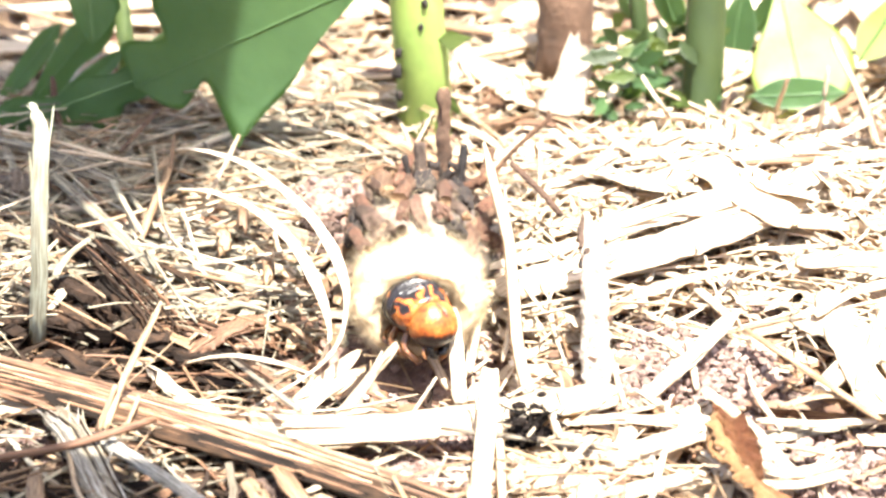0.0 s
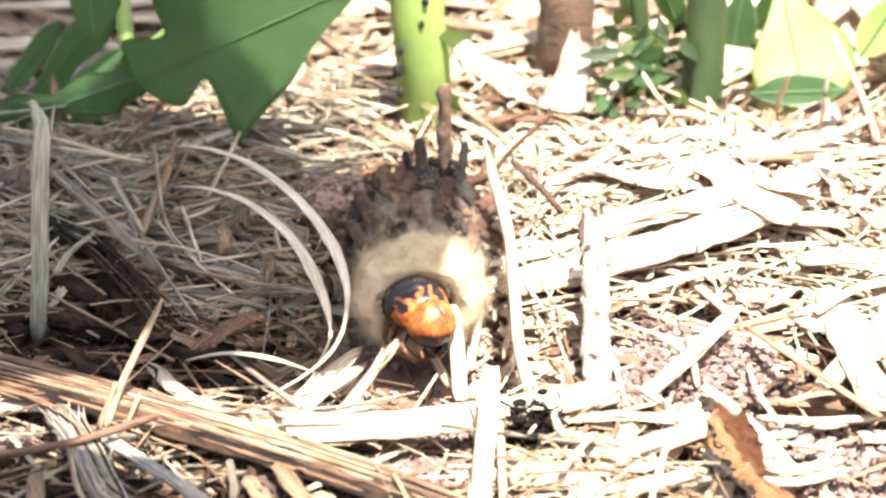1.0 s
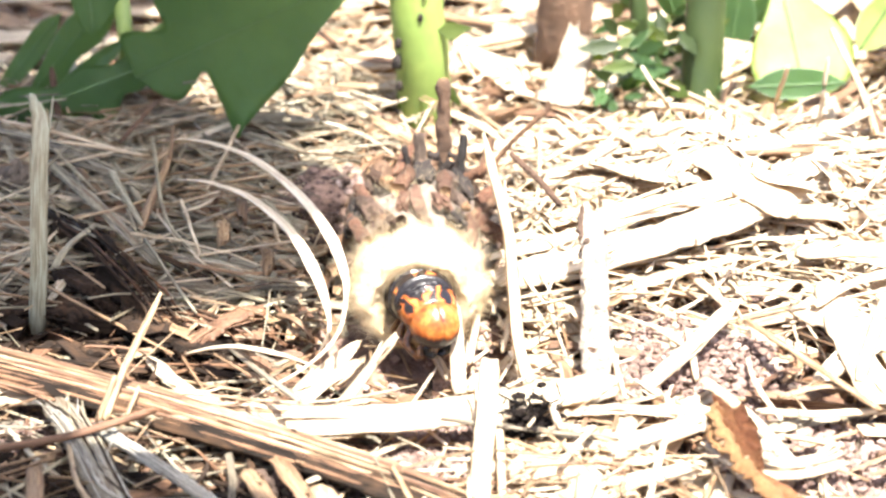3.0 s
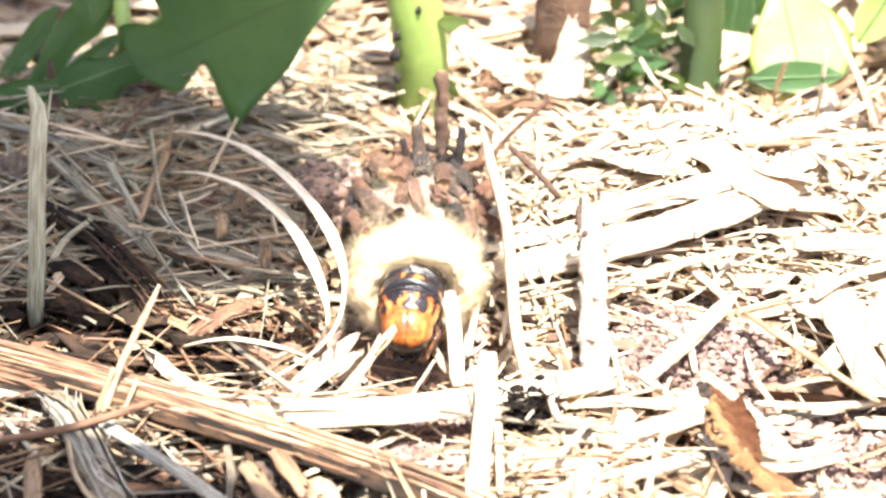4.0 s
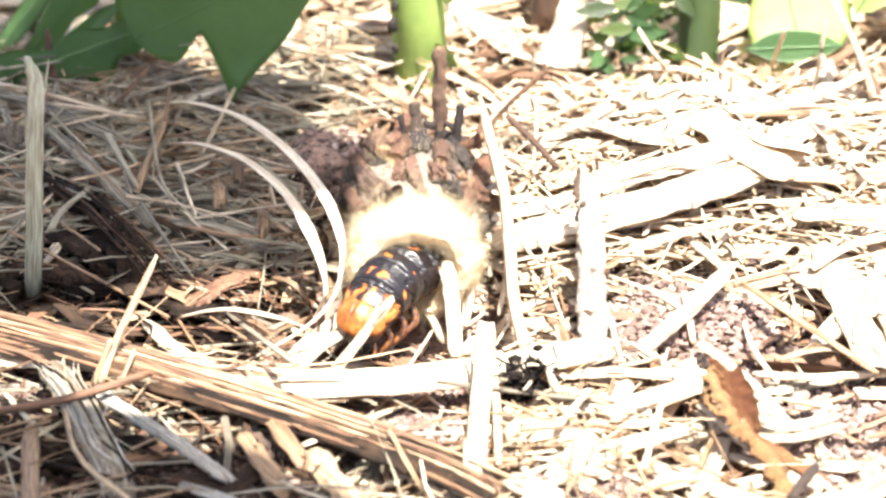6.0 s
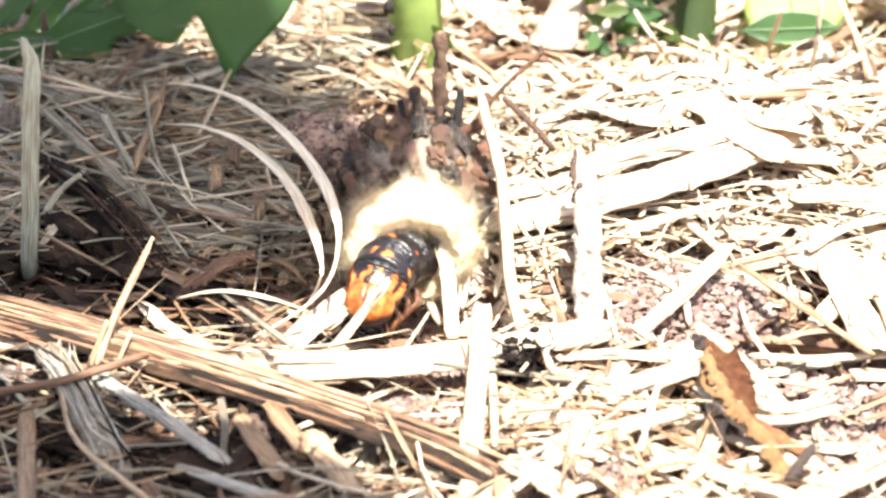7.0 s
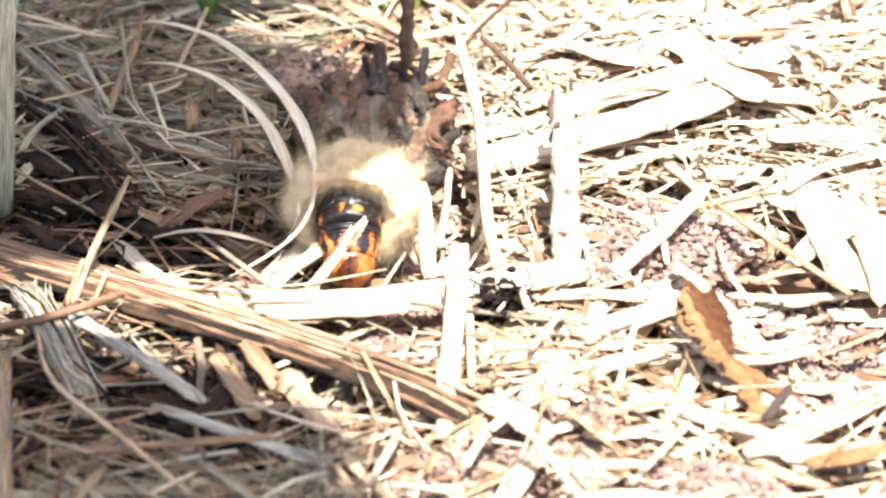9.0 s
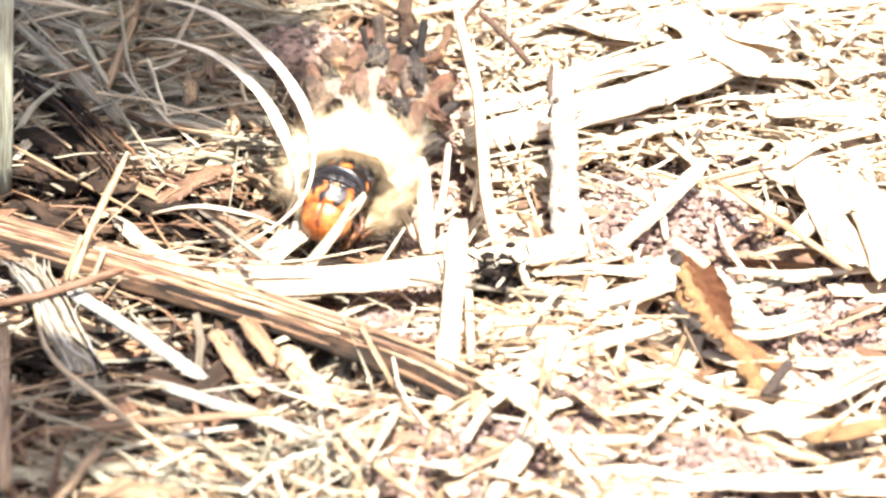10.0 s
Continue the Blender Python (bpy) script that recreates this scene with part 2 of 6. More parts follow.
def wool_material():
    m, n, l, b = nodes_of("cream_silk_wool")
    r = piece_random(n, l)
    co = n.new("ShaderNodeTexCoord").outputs["Object"]
    k = noise_tex(n, l, co, 420, 5, 0.7)
    c = ramp(n, l, k, [(0.3, (0.45, 0.33, 0.19)), (0.5, (0.64, 0.52, 0.34)), (0.7, (0.72, 0.63, 0.47))])
    c = mixed(n, l, 1.0, c, ramp(n, l, r, [(0, (0.85, 0.82, 0.78)), (1, (1.08, 1.08, 1.08))]), "MULTIPLY")
    l.new(c, b.inputs["Base Color"])
    b.inputs["Roughness"].default_value = 0.8
    b.inputs["Specular IOR Level"].default_value = 0.2
    bump(n, l, b, noise_tex(n, l, co, 2600, 4, 0.7), 0.8, 0.0003)
    tr = n.new("ShaderNodeBsdfTranslucent")
    l.new(c, tr.inputs[0])
    mx = n.new("ShaderNodeMixShader")
    mx.inputs[0].default_value = 0.25
    l.new(b.outputs[0], mx.inputs[1]), l.new(tr.outputs[0], mx.inputs[2])
    l.new(mx.outputs[0], n["Material Output"].inputs[0])
    return m


WOOL = wool_material()


# ---- builders ----
def mesh_object(name, bm, mats, parent=None, smooth=True):
    me = bpy.data.meshes.new(name)
    bm.to_mesh(me)
    bm.free()
    for m in mats if isinstance(mats, (list, tuple)) else [mats]:
        me.materials.append(m)
    if smooth:
        me.shade_smooth()
    ob = new(name, me)
    ob.parent = parent
    return ob


def part(name, bm, mat, parent, label="", smooth=True):
    return tagged(mesh_object(name, bm, mat, parent, smooth), label)


def spline(pts, n):
    """n + 1 points along a smooth line through pts."""
    pts = [Vector(p) for p in pts]
    if len(pts) == 2:
        return [pts[0].lerp(pts[1], i / n) for i in range(n + 1)]
    ext = [pts[0] * 2 - pts[1], *pts, pts[-1] * 2 - pts[-2]]
    out = []
    for i in range(n + 1):
        u = i / n * (len(pts) - 1)
        k = min(int(u), len(pts) - 2)
        t = u - k
        a, b, c, d = ext[k:k + 4]
        out.append(0.5 * ((2 * b) + (c - a) * t + (2 * a - 5 * b + 4 * c - d) * t * t + (3 * b - a - 3 * c + d) * t ** 3))
    return out


def add_blade(bm, pts, width, thick, n=10, arch=0.25, turn=0.0, twist=0.0, taper=(0.6, 0.5), wob=0.06, r=rng, sides=6, mat=0, ridge=0.0, jag=0.5, kink=0.05, thin_end=1.0, thin_from=0.55):
    """A dry blade or stalk: a flattened, closed tube with an uneven outline, lengthwise ridges and broken ends. Millimetres."""
    uvl = bm.loops.layers.uv.verify()
    line = spline(pts, n)
    rings, run = [], 0.0
    grooves = [1 + ridge * r.uniform(-1, 1) for _ in range(sides)]
    drift = Vector((0, 0, 0))
    for i, p in enumerate(line):
        t = (line[min(i + 1, n)] - line[max(i - 1, 0)]).normalized()
        side = t.cross(Vector((0, 0, 1)))
        side = side.normalized() if side.length > 0.15 else Vector((1, 0, 0))
        up = side.cross(t).normalized()
        a = radians(turn + twist * i / n)
        s2, u2 = side * math.cos(a) + up * math.sin(a), up * math.cos(a) - side * math.sin(a)
        f = i / n
        w = width * 0.5 * (1 + r.uniform(-wob, wob)) * min(1, taper[0] + f * 5, taper[1] + (1 - f) * 5)
        w *= 1 + (thin_end - 1) * min(1, max(0, (f - thin_from) / 0.2))
        if i:
            run += (p - line[i - 1]).length
        drift += (s2 * r.uniform(-1, 1) + u2 * r.uniform(-0.5, 0.5)) * kink * width
        ring = []
        for k in range(sides):
            g = 2 * math.pi * k / sides
            c, s = math.cos(g), math.sin(g)
            if sides == 4:
                c, s = ((1, 0.7), (-1, 0.7), (-1, -0.7), (1, -0.7))[k]
            q = p + drift + s2 * (w * c) + u2 * (thick * 0.5 * s * grooves[k] * (1 + 0.3 * ridge * r.uniform(-1, 1)) + arch * w * (0.5 - c * c))
            if i in (0, n):
                q += t * (r.uniform(-1, 1) * jag * w)
            ring.append((bm.verts.new(q * MM), (c * w + w + (0.6 * thick if s < -0.01 else 0), run)))
        rings.append(ring)
    for A, B in zip(rings, rings[1:]):
        for k in range(sides):
            q = (A[k], A[(k + 1) % sides], B[(k + 1) % sides], B[k])
            fc = bm.faces.new([v for v, _ in q])
            fc.material_index = mat
            for lp, (_, uv) in zip(fc.loops, q):
                lp[uvl].uv = uv
    for ring, flip in ((rings[0], 1), (rings[-1], 0)):
        q = ring[::-1] if flip else ring
        fc = bm.faces.new([v for v, _ in q])
        fc.material_index = mat
        for lp, (_, uv) in zip(fc.loops, q):
            lp[uvl].uv = uv


def add_slivers(bm, pts, width, r, count):
    """Fibres that have split away from a wide blade, mostly near its ends."""
    line = spline(pts, 24)
    for _ in range(count):
        i = r.choice((r.randint(0, 5), r.randint(14, 19), r.randint(0, 19)))
        j = min(24, i + r.randint(4, 9))
        t = (line[j] - line[i]).normalized()
        side = t.cross(Vector((0, 0, 1)))
        side = side.normalized() if side.length > 0.15 else Vector((1, 0, 0))
        o = side * width * r.uniform(-0.5, 0.5)
        end = side * r.gauss(0, 0.35) * width + Vector((0, 0, r.uniform(0.0, 0.5) * width))
        lift = Vector((0, 0, 0.12))
        add_blade(bm, [line[i] + o + lift, line[(i + j) // 2] + o + lift + end * 0.3, line[j] + o + lift + end], r.uniform(0.07, 0.2) * min(width, 2.2), 0.1, n=5, sides=4, taper=(0.8, 0.1), r=r)


def straw(name, label, mat, pts, width, thick=0.35, group="", category="straw", smooth=True, slivers=3, **kw):
    """One loose blade as a thing of its own."""
    bm = bmesh.new()
    if width > 1.25 and "sides" not in kw:
        kw["sides"], kw["ridge"] = 16, 0.45
    add_blade(bm, pts, width, thick, **kw)
    bmesh.ops.recalc_face_normals(bm, faces=bm.faces)
    ob = tagged(mesh_object(name, bm, mat, None, smooth), label, category, group)
    if width > 1.0 and category != "twig":
        bm = bmesh.new()
        add_slivers(bm, pts, width, kw.get("r", rng), slivers + int(width * 1.5))
        tagged(part("split_fibre", bm, mat, ob, "fine fibres split from the blade"), kind="stuff")
    return ob


def fibre_bundle(name, label, category, pts, width, thick, core, mats, count, seed, fray=0.15, rough=0.03, trough=None, lift=0.0, stout=0.2):
    """A split stalk or strip of bark: a ridged core with loose fibre strips lying along it, frayed at the ends."""
    r = random.Random(seed)
    root = tagged(new(name), label, category)
    bm = bmesh.new()
    add_blade(bm, pts, width, thick, n=40, arch=0.0, sides=20, ridge=0.5, wob=0.08 + rough, kink=rough * 0.7, taper=(0.8, 0.6), r=r)
    bmesh.ops.recalc_face_normals(bm, faces=bm.faces)
    part("core", bm, core, root)
    line = spline(pts, 40)
    for k in range(count):
        u = -1 + 2 * (k + r.random()) / count
        if trough and trough[0] < u < trough[1]:
            continue
        raised = r.uniform(-1, 1) * lift
        lo = r.randint(0, 16) if r.random() < 0.6 else 0
        hi = 40 - (r.randint(0, 16) if r.random() < 0.6 else 0)
        strip, drift = [], 0.0
        for j in range(6):
            i = round(lo + (hi - lo) * j / 5)
            t = (line[min(i + 1, 40)] - line[max(i - 1, 0)]).normalized()
            side = t.cross(Vector((0, 0, 1))).normalized()
            up = side.cross(t)
            drift += r.gauss(0, 0.02) * width
            loose = fray * width * r.uniform(-1.3, 1.3) if j in (0, 5) else 0.0
            strip.append(line[i] + side * (u * 0.5 * width + drift + loose) + up * (0.5 * thick * math.sqrt(max(0.02, 1 - u * u)) + 0.06 + raised + abs(loose) * 0.2))
        bm = bmesh.new()
        add_blade(bm, strip, width / count * r.uniform(0.6, 1.5), thick * stout * r.uniform(0.6, 1.4), n=16 + int(24 * stout), sides=6, arch=0.0, kink=rough * (1 + 4 * rough), wob=0.2 + rough, jag=1.2, taper=(r.uniform(0.1, 0.7), r.uniform(0.1, 0.7)), r=r)
        part("fibre_strip", bm, r.choice(mats), root)
    return root


def add_lump(bm, at, size, r, sub=1, rough=0.25, flat=0.8, mat=0):
    made = bmesh.ops.create_icosphere(bm, subdivisions=sub, radius=1.0)["verts"]
    turn = Euler((r.uniform(0, 6), r.uniform(0, 6), r.uniform(0, 6))).to_matrix()
    off = Vector((r.uniform(0, 99), r.uniform(0, 99), 0))
    sc = Vector((1, r.uniform(0.7, 1.1), flat))
    for v in made:
        k = 1 + rough * (noise.noise(v.co * 1.7 + off) * 1.6)
        q = turn @ (v.co * k)
        v.co = (Vector(at) + Vector((q.x * sc.x, q.y * sc.y, q.z * sc.z)) * size) * MM
    for f in {f for v in made for f in v.link_faces}:
        f.material_index = mat


def ground_height(x, y):
    """The bed's surface in millimetres: gentle heaps, a hollow under the caterpillar."""
    h = 1.6 * noise.noise(Vector((x * 0.035, y * 0.035, 3.1))) + 0.8 * noise.noise(Vector((x * 0.11, y * 0.11, 9.0)))
    h += 3.6 * math.exp(-((x - 30) / 17) ** 2 - ((y - 35) / 11) ** 2)
    h -= 0.8 * math.exp(-((x + 1) / 9) ** 2 - ((y + 1) / 8) ** 2)
    h -= 2.2 * math.exp(-((x + 29) / 11) ** 2 - ((y + 2) / 6) ** 2)
    return h * math.exp(-(max(0, abs(x) - 120) / 60) ** 2) - 0.8


# ---- ground: one sheet to the horizon ----
def graded(lo, hi, step, far):
    inner = list(np.arange(lo, hi + step, step))
    outer = [step * 1.35 ** i for i in range(1, 200)]
    acc, up = 0, []
    for s in outer:
        acc += s
        up.append(acc)
        if acc > far:
            break
    return [lo - u for u in reversed(up)] + inner + [hi + u for u in up]


def build_ground():
    xs, ys = graded(-70, 70, 0.7, 300000), graded(-62, 130, 0.7, 300000)
    verts = []
    for y in ys:
        for x in xs:
            h = ground_height(x, y) if abs(x) < 400 and abs(y) < 400 else -0.8
            if abs(x) < 90 and -80 < y < 150:
                v = Vector((x, y, 0))
                h += 0.55 * noise.noise(v * 0.55) + 0.35 * noise.noise(v * 1.3)
            verts.append((x * MM, y * MM, h * MM))
    w = len(xs)
    faces = [(j * w + i, j * w + i + 1, (j + 1) * w + i + 1, (j + 1) * w + i) for j in range(len(ys) - 1) for i in range(w - 1)]
    me = bpy.data.meshes.new("ground")
    me.from_pydata(verts, [], faces)
    me.materials.append(SOIL)
    me.shade_smooth()
    tagged(new("ground", me), "dark brown crumbly garden soil under the mulch", "soil", kind="structure")


build_ground()


# ---- soil crumbs ----
def build_crumbs():
    r = random.Random(21)
    ico = bmesh.new()
    bmesh.ops.create_icosphere(ico, subdivisions=1, radius=1.0)
    shape = [v.co.copy() for v in ico.verts]
    tris = [[v.index for v in f.verts] for f in ico.faces]
    ico.free()
    verts, faces = [], []

    def crumb(x, y, z, s):
        off = Vector((r.uniform(0, 99), r.uniform(0, 99), 0))
        k = len(verts)
        for c in shape:
            q = c * (1 + 0.95 * noise.noise(c * 1.3 + off))
            verts.append(((x + q.x * s) * MM, (y + q.y * s) * MM, (z + q.z * s * 0.8) * MM))
        faces.extend([tuple(k + i for i in t) for t in tris])

    def patch(cx, cy, rx, ry, high, count, lo, hi):
        for _ in range(count):
            a, d = r.uniform(0, 2 * math.pi), math.sqrt(r.random())
            x, y = cx + rx * d * math.cos(a), cy + ry * d * math.sin(a)
            crumb(x, y, ground_height(x, y) + high * (1 - d * d) * r.uniform(0.7, 1.0), lo + (hi - lo) * r.random() ** 1.8)

    for _ in range(13000):
        x, y = r.uniform(-50, 50), -56 + 120 * r.random() ** 1.3
        crumb(x, y, ground_height(x, y) + r.uniform(0.1, 0.7), 0.12 + 0.42 * r.random() ** 4)
    for at, rx, ry, high, count in SOIL_PATCHES:
        patch(at[0], at[1], rx, ry, high, int(count * 2.6), 0.07, 0.5)
    me = bpy.data.meshes.new("soil_crumbs")
    me.from_pydata(verts, [], faces)
    me.materials.append(CRUMB)
    tagged(new("soil_crumbs", me), "loose reddish-brown soil crumbs between the straw", "soil", kind="stuff")


SOIL_PATCHES = [
    ((-8.3, 29.7, 0.0), 7, 11, 5.4, 260),
    ((24.9, -1.1, 0.0), 9, 13, 3.0, 1500),
    ((30.2, 9.1, 0.0), 4, 6, 2.5, 350),
    ((0.1, -18.4, 0.0), 8, 9, 1.4, 800),
    ((35.0, -19.9, 0.0), 8, 14, 1.8, 900),
    ((-32.2, -16.9, 0.0), 7, 8, 1.5, 500),
    ((-10.7, -32.2, 0.0), 9, 12, 2.0, 900),
    ((5.1, -42.8, 0.0), 9, 10, 1.2, 700),
    ((25.9, -46.2, 0.0), 7, 6, 2.5, 600),
    ((14.7, -34.0, 0.0), 7, 8, 1.0, 500),
]
build_crumbs()


def dark_crumbs():
    """Dark soil heaped beside the case and lying bare in the hollows, its tone deepening their shade."""
    r = random.Random(22)
    ico = bmesh.new()
    bmesh.ops.create_icosphere(ico, subdivisions=1, radius=1.0)
    shape = [v.co.copy() for v in ico.verts]
    tris = [[v.index for v in f.verts] for f in ico.faces]
    ico.free()
    verts, faces = [], []
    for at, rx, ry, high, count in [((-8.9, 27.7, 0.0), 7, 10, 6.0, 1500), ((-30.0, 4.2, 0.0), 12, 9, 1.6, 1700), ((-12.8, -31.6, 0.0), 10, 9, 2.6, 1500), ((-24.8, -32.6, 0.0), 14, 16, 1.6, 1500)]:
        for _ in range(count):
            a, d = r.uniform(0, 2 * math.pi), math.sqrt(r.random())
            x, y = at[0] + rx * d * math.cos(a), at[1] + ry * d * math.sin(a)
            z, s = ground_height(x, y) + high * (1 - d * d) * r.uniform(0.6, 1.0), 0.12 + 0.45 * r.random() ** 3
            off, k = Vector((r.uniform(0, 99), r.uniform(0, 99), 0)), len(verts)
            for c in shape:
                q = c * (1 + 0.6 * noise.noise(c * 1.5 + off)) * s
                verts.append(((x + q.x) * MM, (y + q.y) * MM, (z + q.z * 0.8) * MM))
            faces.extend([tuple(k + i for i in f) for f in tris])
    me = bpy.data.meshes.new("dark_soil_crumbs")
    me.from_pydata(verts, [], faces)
    me.materials.append(DARKSOIL)
    tagged(new("dark_soil_crumbs", me), "dark soil crumbs that deepen the shade of the hollows", "soil", kind="stuff")


# ---- the bagworm's case ----
def ring_surface(bm, profile, around, bulge, seed):
    """A body of revolution about the y axis from (y, radius) rows, made uneven by noise."""
    rows = []
    off = Vector((seed, seed * 2.0, 0))
    for y, rad in profile:
        row = []
        for k in range(around):
            g = 2 * math.pi * k / around
            d = Vector((math.cos(g), 0, math.sin(g)))
            p = d * rad + Vector((0, y, 0))
            p += d * bulge * noise.noise(p * 0.55 + off) + d * bulge * 0.5 * noise.noise(p * 1.6 + off)
            row.append(bm.verts.new(p * MM))
        rows.append(row)
    for A, B in zip(rows, rows[1:]):
        for k in range(around):
            bm.faces.new((A[k], A[(k + 1) % around], B[(k + 1) % around], B[k]))
    return rows


def add_twig(bm, pts, rad, r, n=8, sides=9, end=0.85, tip=None, lumps=0.32):
    """A short stick with knots and a ragged, broken end; slot 0 bark, slot 1 broken wood."""
    line = spline(pts, n)
    rings = []
    off = Vector((r.uniform(0, 50), r.uniform(0, 50), 0))
    for i, p in enumerate(line):
        t = (line[min(i + 1, n)] - line[max(i - 1, 0)]).normalized()
        side = t.cross(Vector((0.3, 0.2, 1))).normalized()
        up = side.cross(t)
        f = i / n
        ring = []
        for k in range(sides):
            g = 2 * math.pi * k / sides
            d = side * math.cos(g) + up * math.sin(g)
            q = rad * (1 + (end - 1) * f) * (1 + lumps * (noise.noise(p * 0.8 + d * 0.9 + off) + 0.55 * noise.noise(p * 2.1 + d * 2.2 + off)))
            if tip and i == n:
                q *= tip
            ring.append(bm.verts.new((p + d * q + t * (0.25 * rad * r.uniform(-1, 1) if i in (0, n) else 0)) * MM))
        rings.append(ring)
    for A, B in zip(rings, rings[1:]):
        for k in range(sides):
            bm.faces.new((A[k], A[(k + 1) % sides], B[(k + 1) % sides], B[k]))
    for ring, p, t in ((rings[0], line[0], line[1] - line[0]), (rings[-1], line[-1], line[-2] - line[-1])):
        c = bm.verts.new((p + t.normalized() * rad * 0.25) * MM)
        for k in range(sides):
            f = bm.faces.new((ring[k], ring[(k + 1) % sides], c))
            f.material_index = 1
    return bm


AXIS_Z = 5.4
dark_crumbs()


def add_chip(at, out, half_width, half_length, r):
    """A curled, cracked bark chip lying along the y axis with its back towards out."""
    bm = bmesh.new()
    bmesh.ops.create_icosphere(bm, subdivisions=3, radius=1.0)
    out = Vector(out).normalized()
    y = (Vector((r.gauss(0, 0.4), 1, r.gauss(0, 0.2)))).normalized()
    x = y.cross(out).normalized()
    z = x.cross(y)
    off = Vector((r.uniform(0, 90), r.uniform(0, 90), 0))
    bend, curl = r.uniform(-0.25, 0.35), r.uniform(0.1, 0.6)
    for v in bm.verts:
        c = v.co
        box = max(abs(c.x), abs(c.y), abs(c.z)) ** 0.8
        k = (1 + 0.3 * noise.noise(c * 1.4 + off) + 0.3 * noise.noise(Vector((c.x * 5, c.y * 1.8, c.z * 5)) + off) + 0.12 * noise.noise(c * 9 + off)) / box
        px, py, pz = c.x * half_width * k, c.y * half_length * k, c.z * half_width * 0.62 * k
        pz += bend * py * py * 0.3 - curl * px * px * 0.5
        v.co = (Vector(at) + x * px + y * py + z * pz) * MM
    return bm


def build_case():
    r = random.Random(5)
    case = tagged(new("bagworm_case"), "bagworm case of brown twigs with a cream woolly silk collar", "insect case")
    up = Matrix.Translation((0, 0, AXIS_Z * MM))
    # silk collar: a puffy ring round the open mouth
    bm = bmesh.new()
    prof = [(3.0, 3.0), (1.0, 3.1), (-0.4, 3.3), (-1.2, 3.9), (-1.4, 4.5), (-0.9, 5.1), (0.2, 5.5), (1.6, 5.7), (2.9, 5.6), (4.1, 5.2), (5.1, 4.7), (6.0, 4.0)]
    dense = [(p.x, p.y) for p in spline([(y, q, 0) for y, q in prof], 44)]
    ring_surface(bm, dense, 90, 0.75, 4.0)
    for v in bm.verts:
        v.co.z *= 0.88
        v.co = up @ v.co
        if v.co.z < 0.0006:
            v.co.z = 0.0006 + (v.co.z - 0.0006) * 0.2
    bmesh.ops.recalc_face_normals(bm, faces=bm.faces)
    bm.normal_update()
    roots = [(f.calc_center_median() / MM, f.normal.copy(), f.calc_area()) for f in bm.faces]
    collar = part("silk_collar", bm, WOOL, case, "fluffy cream silk wool round the mouth")
    total = [a for _, _, a in roots]
    verts, faces = [], []
    threads = [(Vector((math.cos(g) * 5.6, y, AXIS_Z + math.sin(g) * 4.9)), Vector((math.cos(g), -0.4, math.sin(g))), 0) for g, y in ((r.uniform(0.1, 3.0), 4.2 + 12.0 * r.random() ** 1.4) for _ in range(2000))]
    for c, nrm, thread in [(p, q, 0) for p, q, _ in r.choices(roots, total, k=38000)] + [(p, q, 1) for p, q, _ in threads]:
        if c.z < 1.0:
            continue
        d = (nrm * 0.55 + Vector((r.gauss(0, 0.6), r.gauss(0, 0.6), r.gauss(0, 0.6)))).normalized()
        side = d.cross(Vector((r.gauss(0, 1), r.gauss(0, 1), r.gauss(0, 1)))).normalized()
        length, w = r.uniform(0.25, 0.8) * (1.8 if r.random() < 0.06 else 1), r.uniform(0.005, 0.011)
        if thread:
            length, w = r.uniform(0.4, 1.5), 0.007
            d = (d + Vector((0, r.gauss(0, 0.9), 0))).normalized()
        c = c + Vector((r.uniform(-0.2, 0.2), r.uniform(-0.2, 0.2), r.uniform(-0.2, 0.2)))
        curl = Vector((r.gauss(0, 0.8), r.gauss(0, 0.8), r.gauss(0, 0.8))) * length
        k = len(verts)
        for s in range(4):
            f = s / 3
            q = c + d * (length * f) + curl * f * f
            ww = w * (1 - 0.8 * f)
            verts += [tuple((q + side * ww) * MM), tuple((q - side * ww) * MM)]
        faces += [(k + 2 * s, k + 2 * s + 1, k + 2 * s + 3, k + 2 * s + 2) for s in range(3)]
    me = bpy.data.meshes.new("silk_fuzz")
    me.from_pydata(verts, [], faces)
    me.materials.append(WOOL)
    fib = new("silk_fuzz", me)
    fib.parent = collar
    tagged(fib, "fine cream silk fibres", kind="stuff")
    # the bag proper
    bm = bmesh.new()
    prof = [(4.5, 4.3), (7.0, 4.9), (11.0, 5.5), (15.0, 5.6), (19.0, 5.2), (22.0, 4.2), (24.0, 2.4), (24.6, 0.6)]
    dense = [(p.x, p.y) for p in spline([(y, q, 0) for y, q in prof], 40)]
    ring_surface(bm, dense, 56, 0.9, 8.0)
    for v in bm.verts:
        v.co.z *= 0.85
        v.co = up @ v.co
        v.co.z -= 0.05 * v.co.y
        v.co.z = max(v.co.z, 0.0002)
    part("silk_bag", bm, SILKBAG, case, "dusty grey-brown silk bag")
    # rugged bark chips laid round the bag
    rows = [(6.0, 10, 4.3), (8.2, 12, 4.7), (10.8, 14, 5.1), (13.6, 14, 5.4), (16.4, 13, 5.2), (19.0, 11, 4.7), (20.8, 9, 4.2)]
